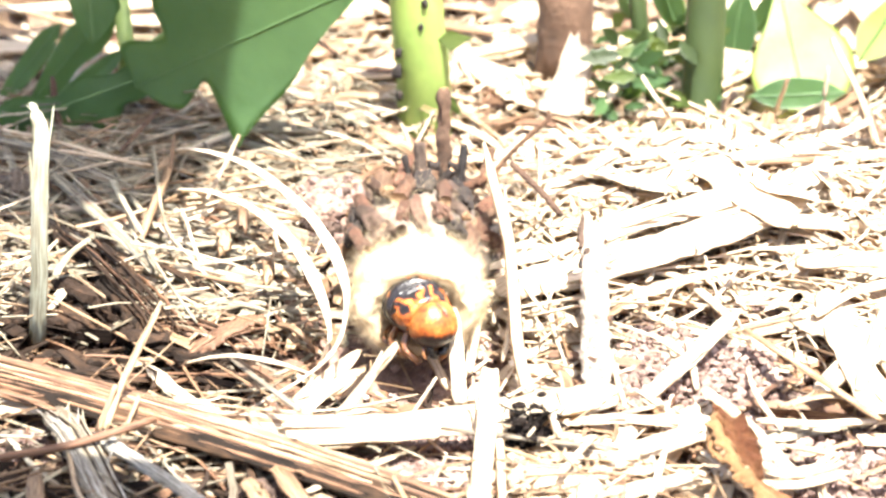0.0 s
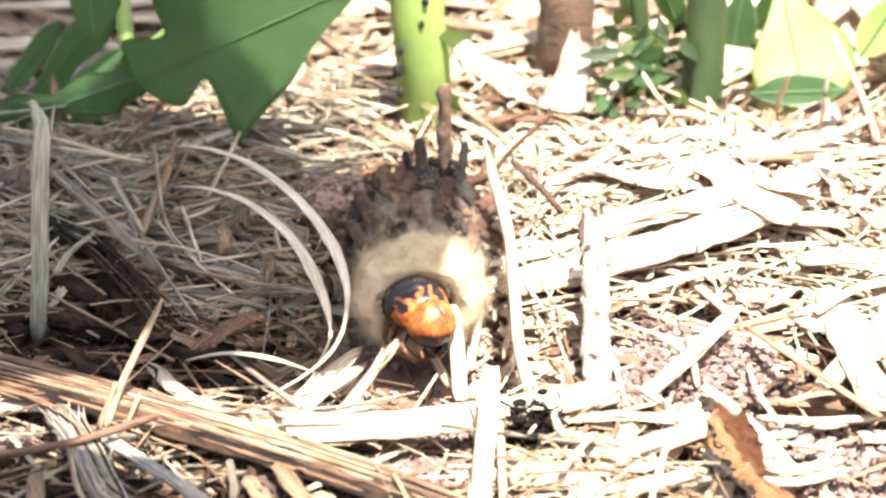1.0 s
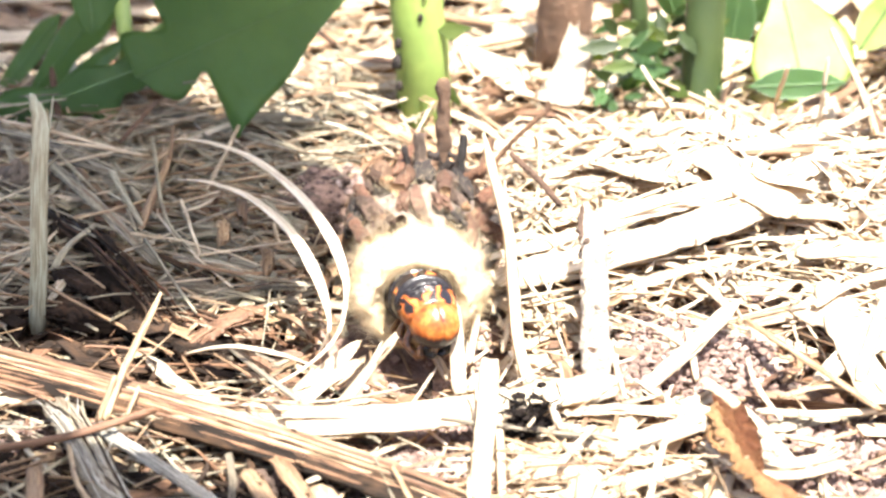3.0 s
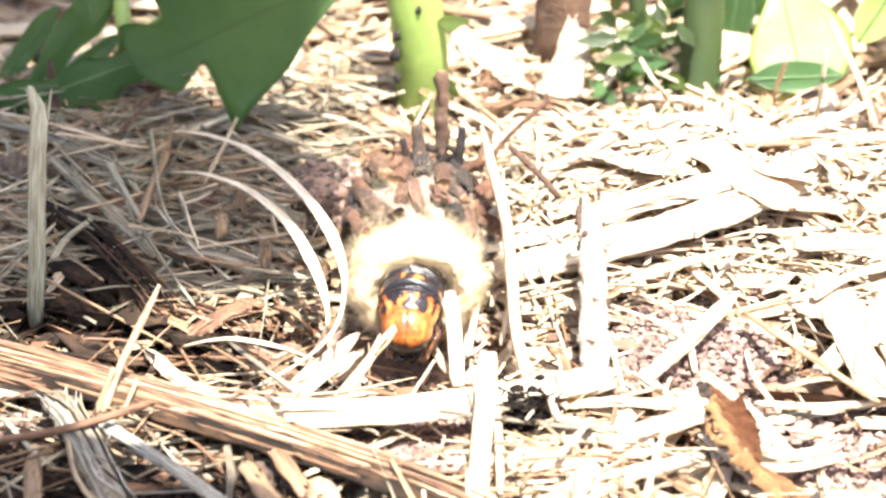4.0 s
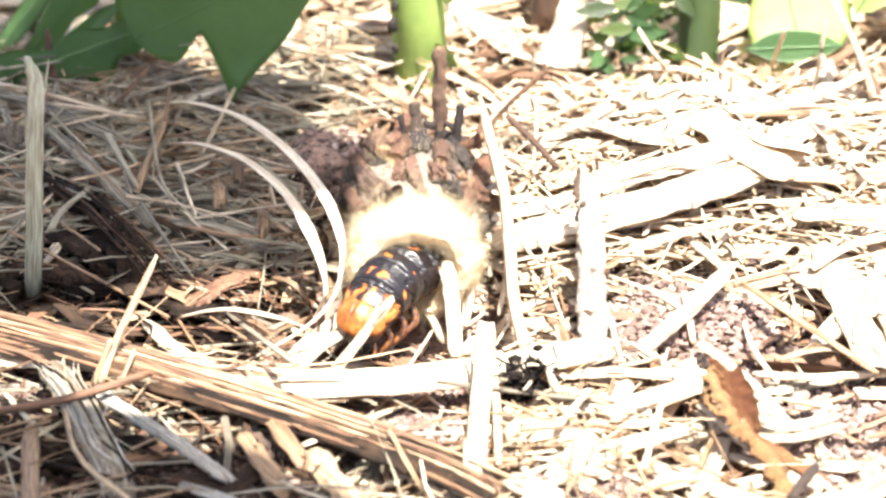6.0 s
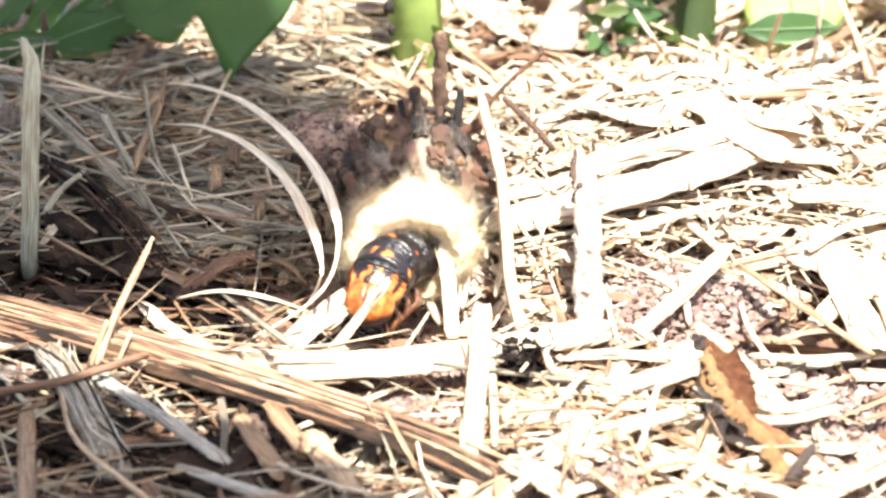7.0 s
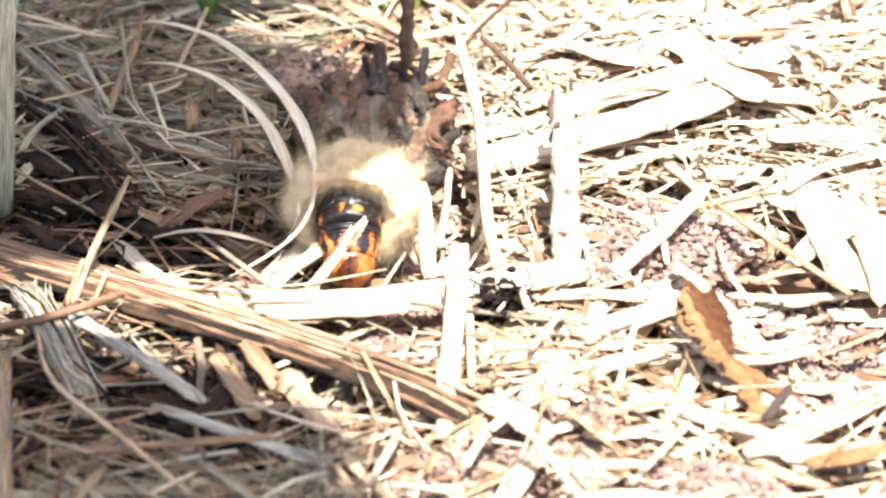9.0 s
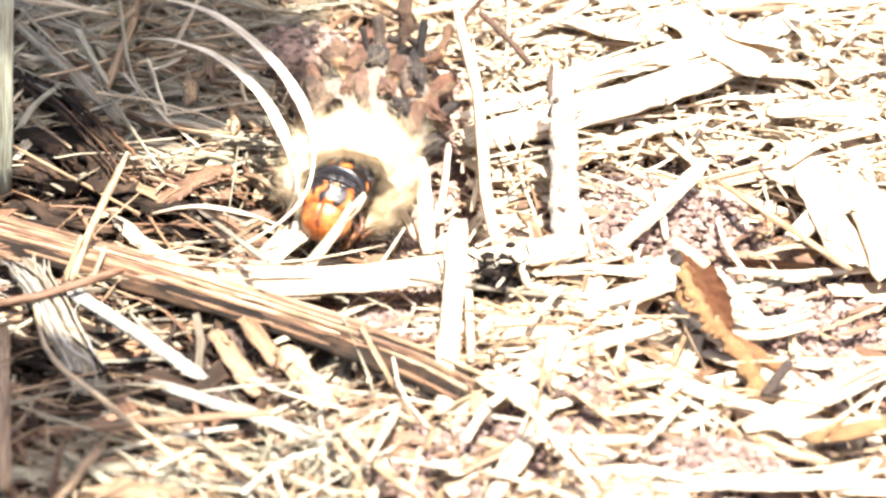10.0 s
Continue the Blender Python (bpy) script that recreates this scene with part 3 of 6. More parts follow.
    for y0, count, rad in rows:
        for k in range(count):
            g = 2 * math.pi * (k + r.uniform(-0.33, 0.33)) / count
            if math.sin(g) < -0.35:
                continue
            d = Vector((math.cos(g) * 1.05, 0, math.sin(g) * 0.85))
            y = y0 + r.uniform(-1.0, 1.0)
            at = d * (rad + r.uniform(0.4, 1.2)) + Vector((0, y + 1.0, AXIS_Z - 0.05 * y))
            mat = CHAR if r.random() < 0.13 else CHIP
            if r.random() < 0.35:
                way = Vector((d.x * r.uniform(0.0, 0.4) + r.gauss(0, 0.4), r.choice((-1, 1)) * r.uniform(0.7, 1), d.z * r.uniform(-0.1, 0.25))).normalized()
                reach = r.uniform(1.5, 3.0)
                part("bark_twig", add_twig(bmesh.new(), [at - way * reach, at + way * reach * 0.2 + d * 0.2, at + way * reach], r.uniform(0.38, 0.8), r, n=16, sides=11, end=0.85, lumps=0.6), [mat, CUT], case)
            else:
                part("bark_chip", add_chip(at, d, r.uniform(0.5, 1.05), r.uniform(1.5, 3.0), r), mat, case, smooth=False)
    # longer sticks that stand out at the rear
    for pts, rad, mat in CASE_STICKS:
        bmt = add_twig(bmesh.new(), pts, rad, r, n=20, sides=12, tip=0.6, lumps=0.5)
        part("stick", bmt, [mat, CUT], case, "bare upright stick")
    return case


CASE_STICKS = [
    ([(2.4, 22.0, 7.7), (2.3, 22.5, 12.1), (2.3, 23.0, 16.6)], 0.72, BARK),
    ([(0.2, 20.0, 7.8), (0.0, 21.0, 12.1)], 0.55, BARK),
    ([(-0.7, 20.0, 7.8), (-1.4, 20.5, 11.0)], 0.3, CHAR),
    ([(-1.3, 16.0, 8.2), (-3.0, 16.0, 9.4), (-4.6, 16.0, 10.3)], 0.62, BARK),
    ([(3.8, 20.0, 8.3), (4.2, 21.0, 11.9)], 0.4, CHAR),
    ([(5.6, 18.0, 8.7), (6.7, 20.0, 11.9)], 0.45, BARK),
    ([(1.5, 21.0, 7.6), (1.4, 21.0, 10.2)], 0.8, CHAR),
    ([(3.0, 21.0, 7.6), (3.4, 21.0, 10.2)], 0.9, CHAR),
    ([(4.4, 18.0, 8.7), (6.2, 18.0, 10.0)], 0.5, BARK),
    ([(1.9, 19.0, 8.2), (3.0, 18.5, 10.4)], 0.5, CHAR),
]
case = build_case()


# ---- the caterpillar ----
def build_segment(name, parent, length, rad, front, marks, label):
    """A barrel-shaped plate about the y axis, its front towards -y; marks(angle, along) gives the orange pigment from 0 to 1."""
    bm = bmesh.new()
    pig = bm.verts.layers.float.new("pigment")
    around, along = 96, 48
    rows = []
    for j in range(along + 1):
        f = j / along
        y = (f - 0.5) * length
        q = rad * (front + (1 - front) * min(1, f * 1.6) ** 0.7)
        q *= 1 - 0.16 * max(0, (f - 0.86) / 0.14) ** 2 - 0.10 * max(0, (0.12 - f) / 0.12) ** 2
        for at, high, wide in ((0.60, -0.10, 0.022), (0.66, 0.07, 0.025), (0.72, -0.15, 0.022), (0.79, 0.09, 0.028), (0.86, -0.13, 0.022), (0.93, 0.05, 0.03)):
            q += high * math.exp(-((f - at) / wide) ** 2)
        row = []
        for k in range(around):
            g = 2 * math.pi * k / around
            c, s = math.cos(g), math.sin(g)
            wr = 1 + 0.02 * noise.noise(Vector((c * 3, s * 3, y * 1.3 + rad * 9))) + (0.06 if f > 0.5 else 0.014) * noise.noise(Vector((c * 8, s * 8, y * 3 + rad)))
            v = bm.verts.new(Vector((c * q * wr * 1.04, y, s * q * wr * (0.95 if s > 0 else 0.85))) * MM)
            deg = (math.degrees(g) - 90 + 180) % 360 - 180
            jog = Vector((c * 2.2, s * 2.2, y * 0.9 + rad * 17))
            v[pig] = 0.32 if abs(deg) > 112 else marks(deg + 20 * noise.noise(jog), f + 0.26 * noise.noise(jog * 1.3 + Vector((7, 0, 0))))
            row.append(v)
        rows.append(row)
    for j, (A, B) in enumerate(zip(rows, rows[1:])):
        for k in range(around):
            bm.faces.new((A[k], A[(k + 1) % around], B[(k + 1) % around], B[k]))
    for row, y in ((rows[0], -length * 0.56), (rows[-1], length * 0.54)):
        c = bm.verts.new(Vector((0, y, 0)) * MM)
        for k in range(around):
            bm.faces.new((row[k], row[(k + 1) % around], c))
    bmesh.ops.recalc_face_normals(bm, faces=bm.faces)
    return part(name, bm, CUTICLE, parent, label)


def build_head(parent):
    bm = bmesh.new()
    bmesh.ops.create_uvsphere(bm, u_segments=72, v_segments=48, radius=1.0)
    for v in bm.verts:
        c = v.co
        cleft = 0.03 * math.exp(-(c.x / 0.07) ** 2) * (1 if c.z > -0.1 else 0)
        v.co = Vector((c.x * 2.2, c.y * (2.25 - 0.3 * max(0, -c.z)), c.z * 2.2)) * (1 - cleft) * MM
    pig = bm.verts.layers.float.new("pigment")
    for v in bm.verts:
        c = v.co / MM
        low = (-0.6 * c.y - 0.8 * c.z) / 2.2
        face = min(1, max(0, (0.42 - low) / 0.3))
        spot = math.exp(-(((abs(c.x) - 1.5) / 0.4) ** 2 + ((c.z - 0.1) / 0.7) ** 2)) * (0.2 if c.y < 0 else 0)
        seam = 0.12 * math.exp(-(c.x / 0.1) ** 2)
        v[pig] = 0.3 + 0.44 * face - spot - seam
    head = part("head", bm, CUTICLE, parent, "glossy orange head with dark brown mouthparts")
    for s in (-1, 1):
        bm = bmesh.new()
        add_blade(bm, [(s * 0.95, -1.35, -1.2), (s * 0.85, -1.85, -1.75), (s * 0.15, -1.9, -2.15)], 0.75, 0.5, n=8, sides=8, taper=(1, 0.3), arch=0)
        part("mandible", bm, BLACK, head)
        bm = bmesh.new()
        add_blade(bm, [(s * 1.5, -1.1, -1.2), (s * 1.75, -1.6, -1.6), (s * 1.7, -2.0, -1.8)], 0.28, 0.26, n=6, sides=6, taper=(1, 0.4), arch=0)
        part("antenna", bm, AMBER, head)
    return head


def add_legs(seg, rad, spread):
    for s in (-1, 1):
        bm = bmesh.new()
        add_blade(bm, [(s * rad * 0.55, -0.3, -rad * 0.55), (s * (rad * 0.75 + spread), -0.9, -rad * 0.95), (s * (rad * 0.55 + spread), -1.7, -rad * 1.2), (s * rad * 0.35, -2.0, -rad * 1.42)],
                  0.72, 0.68, n=12, sides=8, taper=(1.0, 0.18), arch=0, wob=0.12)
        part("leg", bm, [AMBER], seg, "amber jointed leg with a dark claw")


def streaks(*bands):
    """Soft-edged orange dashes: (degrees from the back's middle line, half width, from, to)."""
    def amount(g, f):
        best = 0.0
        for a, w, lo, hi in bands:
            across = min(1, max(0, 1.5 - abs(abs(g) - a) / w))
            along = min(1, max(0, (f - lo) / 0.08 + 0.5)) * min(1, max(0, (hi - f) / 0.08 + 0.5))
            best = max(best, across * along)
        return 0.12 + 0.72 * best
    return amount


def build_caterpillar():
    root = tagged(new("caterpillar"), "black and orange bagworm caterpillar crawling out of its case", "caterpillar")
    head = build_head(root)
    front_marks = streaks((13, 7, 0.05, 0.66), (47, 10, 0.05, 0.72), (84, 14, 0.05, 0.7))
    s1 = build_segment("front_plate", root, 2.8, 2.5, 0.84, lambda g, f: max(front_marks(g, f), 0.72 - max(0, f - 0.08) * 5), "black plate with an orange front edge")
    s2 = build_segment("middle_plate", root, 2.6, 2.72, 0.95, streaks((18, 6, 0.14, 0.5), (66, 6, 0.2, 0.42)), "black plate with orange dashes")
    s3 = build_segment("rear_plate", root, 2.6, 2.82, 0.97, streaks((0, 7, 0.18, 0.40), (58, 6, 0.2, 0.36)), "black plate with an orange spot")
    s4 = build_segment("body_ring", root, 2.8, 2.88, 0.97, streaks((20, 6, 0.2, 0.4)), "dark ridged body ring")
    for s, q, sp in ((s1, 2.7, 0.0), (s2, 3.0, 0.15), (s3, 3.1, 0.25)):
        add_legs(s, q, sp)
    return root, [(head, 0.0), (s1, 1.55), (s2, 3.75), (s3, 5.9), (s4, 8.0)]


caterpillar, body_chain = build_caterpillar()

# what the caterpillar does: seconds, case place and turn, where the head is, which way it points
CRAWL = [
    (0.0, (0.0, 0.0, 0), (1.3, -5.0, 6.2), (0.62, -0.62, -0.48)),
    (0.5, (0.0, 0.0, 0), (1.3, -5.0, 6.0), (0.62, -0.62, -0.48)),
    (1.0, (0.0, 0.1, 0), (1.1, -4.8, 5.9), (0.6, -0.64, -0.48)),
    (1.5, (0.0, 0.0, 0), (1.0, -4.8, 6.5), (0.58, -0.66, -0.46)),
    (2.0, (0.0, 0.0, 0), (1.3, -5.0, 6.2), (0.58, -0.66, -0.48)),
    (2.5, (0.0, 0.0, 0), (1.5, -5.4, 5.5), (0.5, -0.68, -0.53)),
    (2.9, (0.0, 0.0, 0), (1.6, -5.6, 5.6), (0.36, -0.75, -0.55)),
    (3.4, (0.0, 0.0, 0), (0.5, -6.0, 5.1), (0.16, -0.78, -0.55)),
    (4.0, (0.0, 0.0, 0), (-0.7, -6.5, 4.8), (-0.05, -0.8, -0.55)),
    (4.5, (0.0, 0.0, 0), (-2.5, -7.5, 4.2), (-0.25, -0.8, -0.55)),
    (5.0, (0.0, -0.4, 0), (-3.5, -8.2, 4.2), (-0.4, -0.8, -0.5)),
    (5.5, (0.0, -1.0, 0), (-4.8, -8.8, 4.2), (-0.55, -0.75, -0.45)),
    (6.2, (0.0, -1.6, 0), (-4.2, -8.8, 3.8), (-0.4, -0.8, -0.5)),
    (7.0, (0.0, -2.2, -1), (-3.4, -8.5, 3.7), (-0.25, -0.8, -0.55)),
    (7.5, (-0.3, -3.2, -2), (-2.5, -9.5, 2.9), (-0.05, -0.8, -0.6)),
    (7.8, (-2.0, -5.0, -5), (-1.8, -10.2, 3.0), (-0.05, -0.8, -0.6)),
    (8.0, (-3.0, -6.5, -7), (-1.9, -10.4, 3.0), (0.1, -0.55, -0.8)),
    (8.5, (-3.2, -6.3, -7), (-2.9, -10.0, 2.6), (0.05, -0.5, -0.85)),
    (9.0, (-3.3, -6.0, -7), (-3.2, -9.8, 2.3), (0.0, -0.45, -0.88)),
    (9.5, (-3.3, -5.6, -7), (-3.8, -9.7, 2.3), (-0.05, -0.45, -0.88)),
    (10.0, (-3.3, -5.2, -7), (-5.0, -9.2, 4.0), (-0.2, -0.5, -0.85)),
]


def body_pose(place, way):
    y = -Vector(way).normalized()
    x = y.cross(Vector((0, 0, 1))).normalized()
    z = x.cross(y)
    m = Matrix((x, y, z)).transposed().to_4x4()
    m.translation = Vector(place) * MM
    return m


def chain_rows():
    """Each plate follows the head along one bent line that leaves the case's mouth."""
    rows = {ob: [] for ob, _ in body_chain}
    for t, (cx, cy, turn), head, way in CRAWL:
        h, d = Vector(head), Vector(way).normalized()
        ax = Matrix.Rotation(radians(turn), 3, "Z") @ Vector((0, 1, 0))
        mouth = Vector((cx, cy, AXIS_Z - 0.6)) + ax * 1.0
        reach = (h - mouth).length
        a, b, c = h, h - d * reach * 0.5, mouth
        line = [a * (1 - s) ** 2 + b * 2 * s * (1 - s) + c * s * s for s in (i / 40 for i in range(41))] + [mouth + ax * (0.5 * i) for i in range(1, 40)]
        runs = [0.0]
        for p, q in zip(line, line[1:]):
            runs.append(runs[-1] + (q - p).length)
        for ob, back in body_chain:
            i = min(range(len(runs)), key=lambda k: abs(runs[k] - back))
            i = min(i, len(line) - 3)
            f = (back - runs[i]) / max(1e-6, runs[i + 1] - runs[i])
            p = line[i] + (line[i + 1] - line[i]) * f
            ahead = line[max(i - 2, 0)] - line[i + 2]
            if back == 0.0:
                ahead = d
            rows[ob].append((t, body_pose(p, ahead)))
    return rows


# ---- leaves and stems ----
def add_leaf(bm, origin, along, side, right, left, curl=0.02, fold=0.0, thick=0.25, steps=6, n=44, ripple=0.3, freq=0.25):
    """A leaf from its midrib and the outlines of its two halves, (along, out) in millimetres; slightly curled and rippled."""
    o, a, s = Vector(origin), Vector(along).normalized(), Vector(side).normalized()
    up = a.cross(s).normalized()
    faces = []
    ribs = {}
    for sign, prof in ((1, right), (-1, left)):
        out = [(p.x, p.y) for p in spline([(x, d, 0) for x, d in prof], n)]
        x0, x1 = prof[0][0], prof[-1][0]
        rows = []
        for i, (x, d) in enumerate(out):
            mx = x0 + (x1 - x0) * i / n
            row = []
            for k in range(steps + 1):
                f = k / steps
                px, pd = mx + (x - mx) * f, d * f * sign
                lift = -curl * pd * pd + fold * abs(pd) + ripple * noise.noise(Vector((px * freq, pd * freq, sign))) * f - 0.004 * px * px * curl * 10
                key = (round(mx, 4), 0) if k == 0 else None
                if key and key in ribs:
                    row.append(ribs[key])
                    continue
                v = bm.verts.new((o + a * px + s * pd + up * lift) * MM)
                if key:
                    ribs[key] = v
                row.append(v)
            rows.append(row)
        for A, B in zip(rows, rows[1:]):
            for k in range(steps):
                q = (A[k], A[k + 1], B[k + 1], B[k])
                if len(set(q)) == 4:
                    faces.append(bm.faces.new(q if sign > 0 else q[::-1]))
    bmesh.ops.solidify(bm, geom=faces, thickness=thick * MM)


def leaf_part(name, parent, mat, label="", vein=0.0, **kw):
    bm = bmesh.new()
    add_leaf(bm, **kw)
    bmesh.ops.recalc_face_normals(bm, faces=bm.faces)
    ob = part(name, bm, mat, parent, label)
    if vein:
        o, a, s = Vector(kw["origin"]), Vector(kw["along"]).normalized(), Vector(kw["side"]).normalized()
        up = a.cross(s).normalized()
        top = kw["right"][-1][0]
        bm = bmesh.new()
        for sg in (1, -1):
            pts = [o + a * (top * f) + up * (sg * 0.12 - 0.04 * kw.get("curl", 0.02) * (top * f) ** 2) for f in (0, 0.33, 0.66, 0.97)]
            add_blade(bm, pts, vein, vein * 0.7, n=12, sides=6, arch=0, taper=(1, 0.2))
        part("midrib", bm, VEIN, ob, "slightly paler leaf midrib")
    return ob


def stem_part(name, parent, mat, pts, rad, label="", end=0.9, seed=1):
    return part(name, add_twig(bmesh.new(), pts, rad, random.Random(seed), n=18, sides=20, end=end, lumps=0.07), [mat, mat], parent, label)


def oval(length, width, teeth=0):
    """Half outline of an oval leaf."""
    n = 9 if not teeth else teeth * 2 + 1
    return [(length * i / (n - 1), width * math.sin(math.pi * (i / (n - 1)) ** 0.8) * (1 if not teeth or i % 2 else 0.72)) for i in range(n)]


# lobed weed whose lowest leaf hangs over the straw
weed = tagged(new("lobed_weed"), "green weed with drooping jagged lobed leaves beside the straw", "weed")
leaf_part("leaf", weed, LEAF, "broad jagged green leaf", vein=0.14, origin=(-27.9, 42.0, 8.9), along=(0.86, -0.12, 0.46), side=(0.43, -0.22, -0.86),
          right=[(0, 0), (1.6, 2.4), (3.4, 3.8), (5.4, 2.9), (6.9, 2.3), (6.9, 5.9), (7.2, 9.3), (8.2, 8.8), (10.6, 7.7), (14.7, 6.0), (19.3, 3.2), (27, 0)],
          left=[(0, 0), (0.7, 4.4), (4.9, 3.2), (5.8, 7.0), (8.5, 9.5), (12, 7.5), (14, 10), (19, 7), (24, 3), (27, 0)], curl=0.012, ripple=0.6)
leaf_part("leaf", weed, LEAF, "", vein=0.25, origin=(-24.8, 46.0, 9.3), along=(-0.93, -0.1, -0.32), side=(0.15, -0.2, -0.95),
          right=[(0, 0), (3, 2.0), (6, 2.2), (6.5, 6.2), (9, 2.6), (13, 3.2), (14, 6.0), (17, 2.5), (21, 2.0), (24, 0)],
          left=[(0, 0), (3, 1.8), (6, 1.4), (9, 2.2), (12, 1.2), (16, 2.5), (20, 1.2), (24, 0)], curl=0.02, ripple=0.5)
leaf_part("leaf", weed, LEAF, "", vein=0.2, origin=(-30.5, 52.0, 14.2), along=(-0.62, -0.1, -0.75), side=(0.75, -0.1, -0.62),
          right=[(0, 0), (2, 1.6), (5, 2.2), (8, 1.5), (12, 1.8), (15, 0)], left=[(0, 0), (3, 1.3), (6, 1.9), (10, 1.2), (15, 0)], curl=0.03)
leaf_part("leaf", weed, LEAF, "", vein=0.3, origin=(-33.2, 50.0, 18.5), along=(0.08, -0.2, -0.95), side=(0.95, 0.1, 0.1),
          right=[(0, 0), (2, 2.4), (5, 3.0), (7, 1.5), (8, 0)], left=[(0, 0), (2, 2.0), (5, 1.6), (7, 1.0), (8, 0)], curl=0.03)
leaf_part("leaf", weed, LEAF, "", vein=0.2, origin=(-30.6, 47.0, 7.7), along=(-0.12, -0.25, -0.95), side=(0.95, 0.1, -0.1),
          right=[(0, 0), (1.5, 1.6), (3.5, 1.2), (6, 0.6), (7.5, 0)], left=[(0, 0), (1.5, 1.4), (3.5, 1.9), (6, 0.9), (7.5, 0)], curl=0.05, ripple=0.5)
leaf_part("leaf", weed, LEAF, "", vein=0.2, origin=(-38.4, 46.0, 6.3), along=(0.25, -0.2, -0.9), side=(0.95, 0.1, 0.2),
          right=[(0, 0), (1.5, 1.8), (4, 1.4), (6, 0.8), (7, 0)], left=[(0, 0), (1.5, 2.4), (3, 1.8), (5, 1.4), (7, 0)], curl=0.05, ripple=0.6)
leaf_part("leaf", weed, LEAF, "", vein=0.2, origin=(-36.2, 54.0, 11.0), along=(-0.6, -0.1, -0.75), side=(0.7, -0.3, -0.5),
          right=[(0, 0), (2, 0.9), (5, 1.3), (9, 0.9), (12, 0)], left=[(0, 0), (2, 1.0), (5, 1.1), (9, 0.7), (12, 0)], curl=0.08, fold=0.25, ripple=0.4)
leaf_part("stalk_leaf", weed, LEAF, "folded green leaf stalk", origin=(-29.2, 47.0, 11.0), along=(-0.75, -0.1, -0.62), side=(0.6, -0.35, -0.7),
          right=[(0, 0), (2, 0.9), (6, 1.2), (10, 0.6), (13, 0)], left=[(0, 0), (2, 0.6), (6, 0.9), (10, 0.5), (13, 0)], curl=0.05, fold=0.5)
stem_part("stem", weed, STEM, [(-31.4, 64.2, 0.0), (-29.2, 48.0, 9.1), (-30.1, 52.0, 15.4), (-31.2, 55.0, 22.6)], 0.9, "pale green stem", 0.8, 3)
stem_part("stalk", weed, STEM, [(-29.2, 48.0, 9.1), (-17.9, 45.0, 18.1), (-5.6, 42.0, 24.4)], 0.45, "", 0.6, 4)

# thick ribbed stem
ribbed = tagged(new("weed_stem"), "thick bright green weed stem rising from the mulch", "weed")
stem_part("stem", ribbed, STEM, [(0.4, 52.3, -1.0), (0.2, 51.0, 7.3), (-0.4, 51.0, 13.4), (-0.9, 52.0, 23.7)], 2.75, "", 0.95, 5)
leaf_part("leaf", ribbed, YOUNG, "small ragged leaf", origin=(1.7, 49.0, 11.1), along=(0.95, -0.1, 0.1), side=(0.1, -0.3, -0.9), right=[(0, 0), (1.2, 1.2), (2.2, 0.7), (3.5, 0)], left=[(0, 0), (1.2, 0.8), (2.2, 0.5), (3.5, 0)], curl=0.05)
leaf_part("leaf", ribbed, YOUNG, "", origin=(1.7, 49.0, 5.7), along=(0.6, -0.3, -0.6), side=(0.6, -0.3, 0.6), right=[(0, 0), (1.2, 0.7), (2.6, 0.5), (3.6, 0)], left=[(0, 0), (1.2, 0.5), (2.6, 0.4), (3.6, 0)], curl=0.05)

stem_spots = [(-2.2, 48.6, 9.8), (-2.4, 48.6, 7.7), (0.4, 48.4, 15.1), (0.0, 48.3, 12.7), (-2.1, 48.6, 5.2)]
for k, s in enumerate((0.35, 0.5, 0.35, 0.3, 0.35)):
    kr = random.Random(60 + k)
    bm = bmesh.new()
    o = Vector(stem_spots[k])
    add_lump(bm, o, s, kr, sub=2, rough=0.4, flat=1.6)
    part("node", bm, CHAR, ribbed, "small dark leaf scar")

# wooden stake and the chip leaning on it
stake = tagged(new("wooden_stake"), "rough brown wooden stake standing in the mulch", "stake")
stem_part("post", stake, STAKE, [(14.4, 62.9, -2.0), (14.8, 61.0, 7.0), (15.0, 62.0, 18.9)], 2.9, "", 1.0, 6)
chip = tagged(new("wood_chip"), "pale splintered wood chip leaning on the stake", "wood chip")
leaf_part("splinter", chip, SPLINT, "", origin=(13.9, 46.0, 4.2), along=(0.12, 0.5, 0.86), side=(1, -0.15, -0.1), right=[(0, 0), (0.5, 2.2), (3, 2.4), (5.5, 2.6), (7.2, 2.3), (7.6, 1.2), (8.6, 0.9), (8.0, 0.5), (8.4, 0)], left=[(0, 0), (0.4, 2.6), (2, 1.9), (4, 1.0), (6.5, 0.5), (8.4, 0)], curl=0.05, ripple=0.7, freq=0.6, thick=1.0)

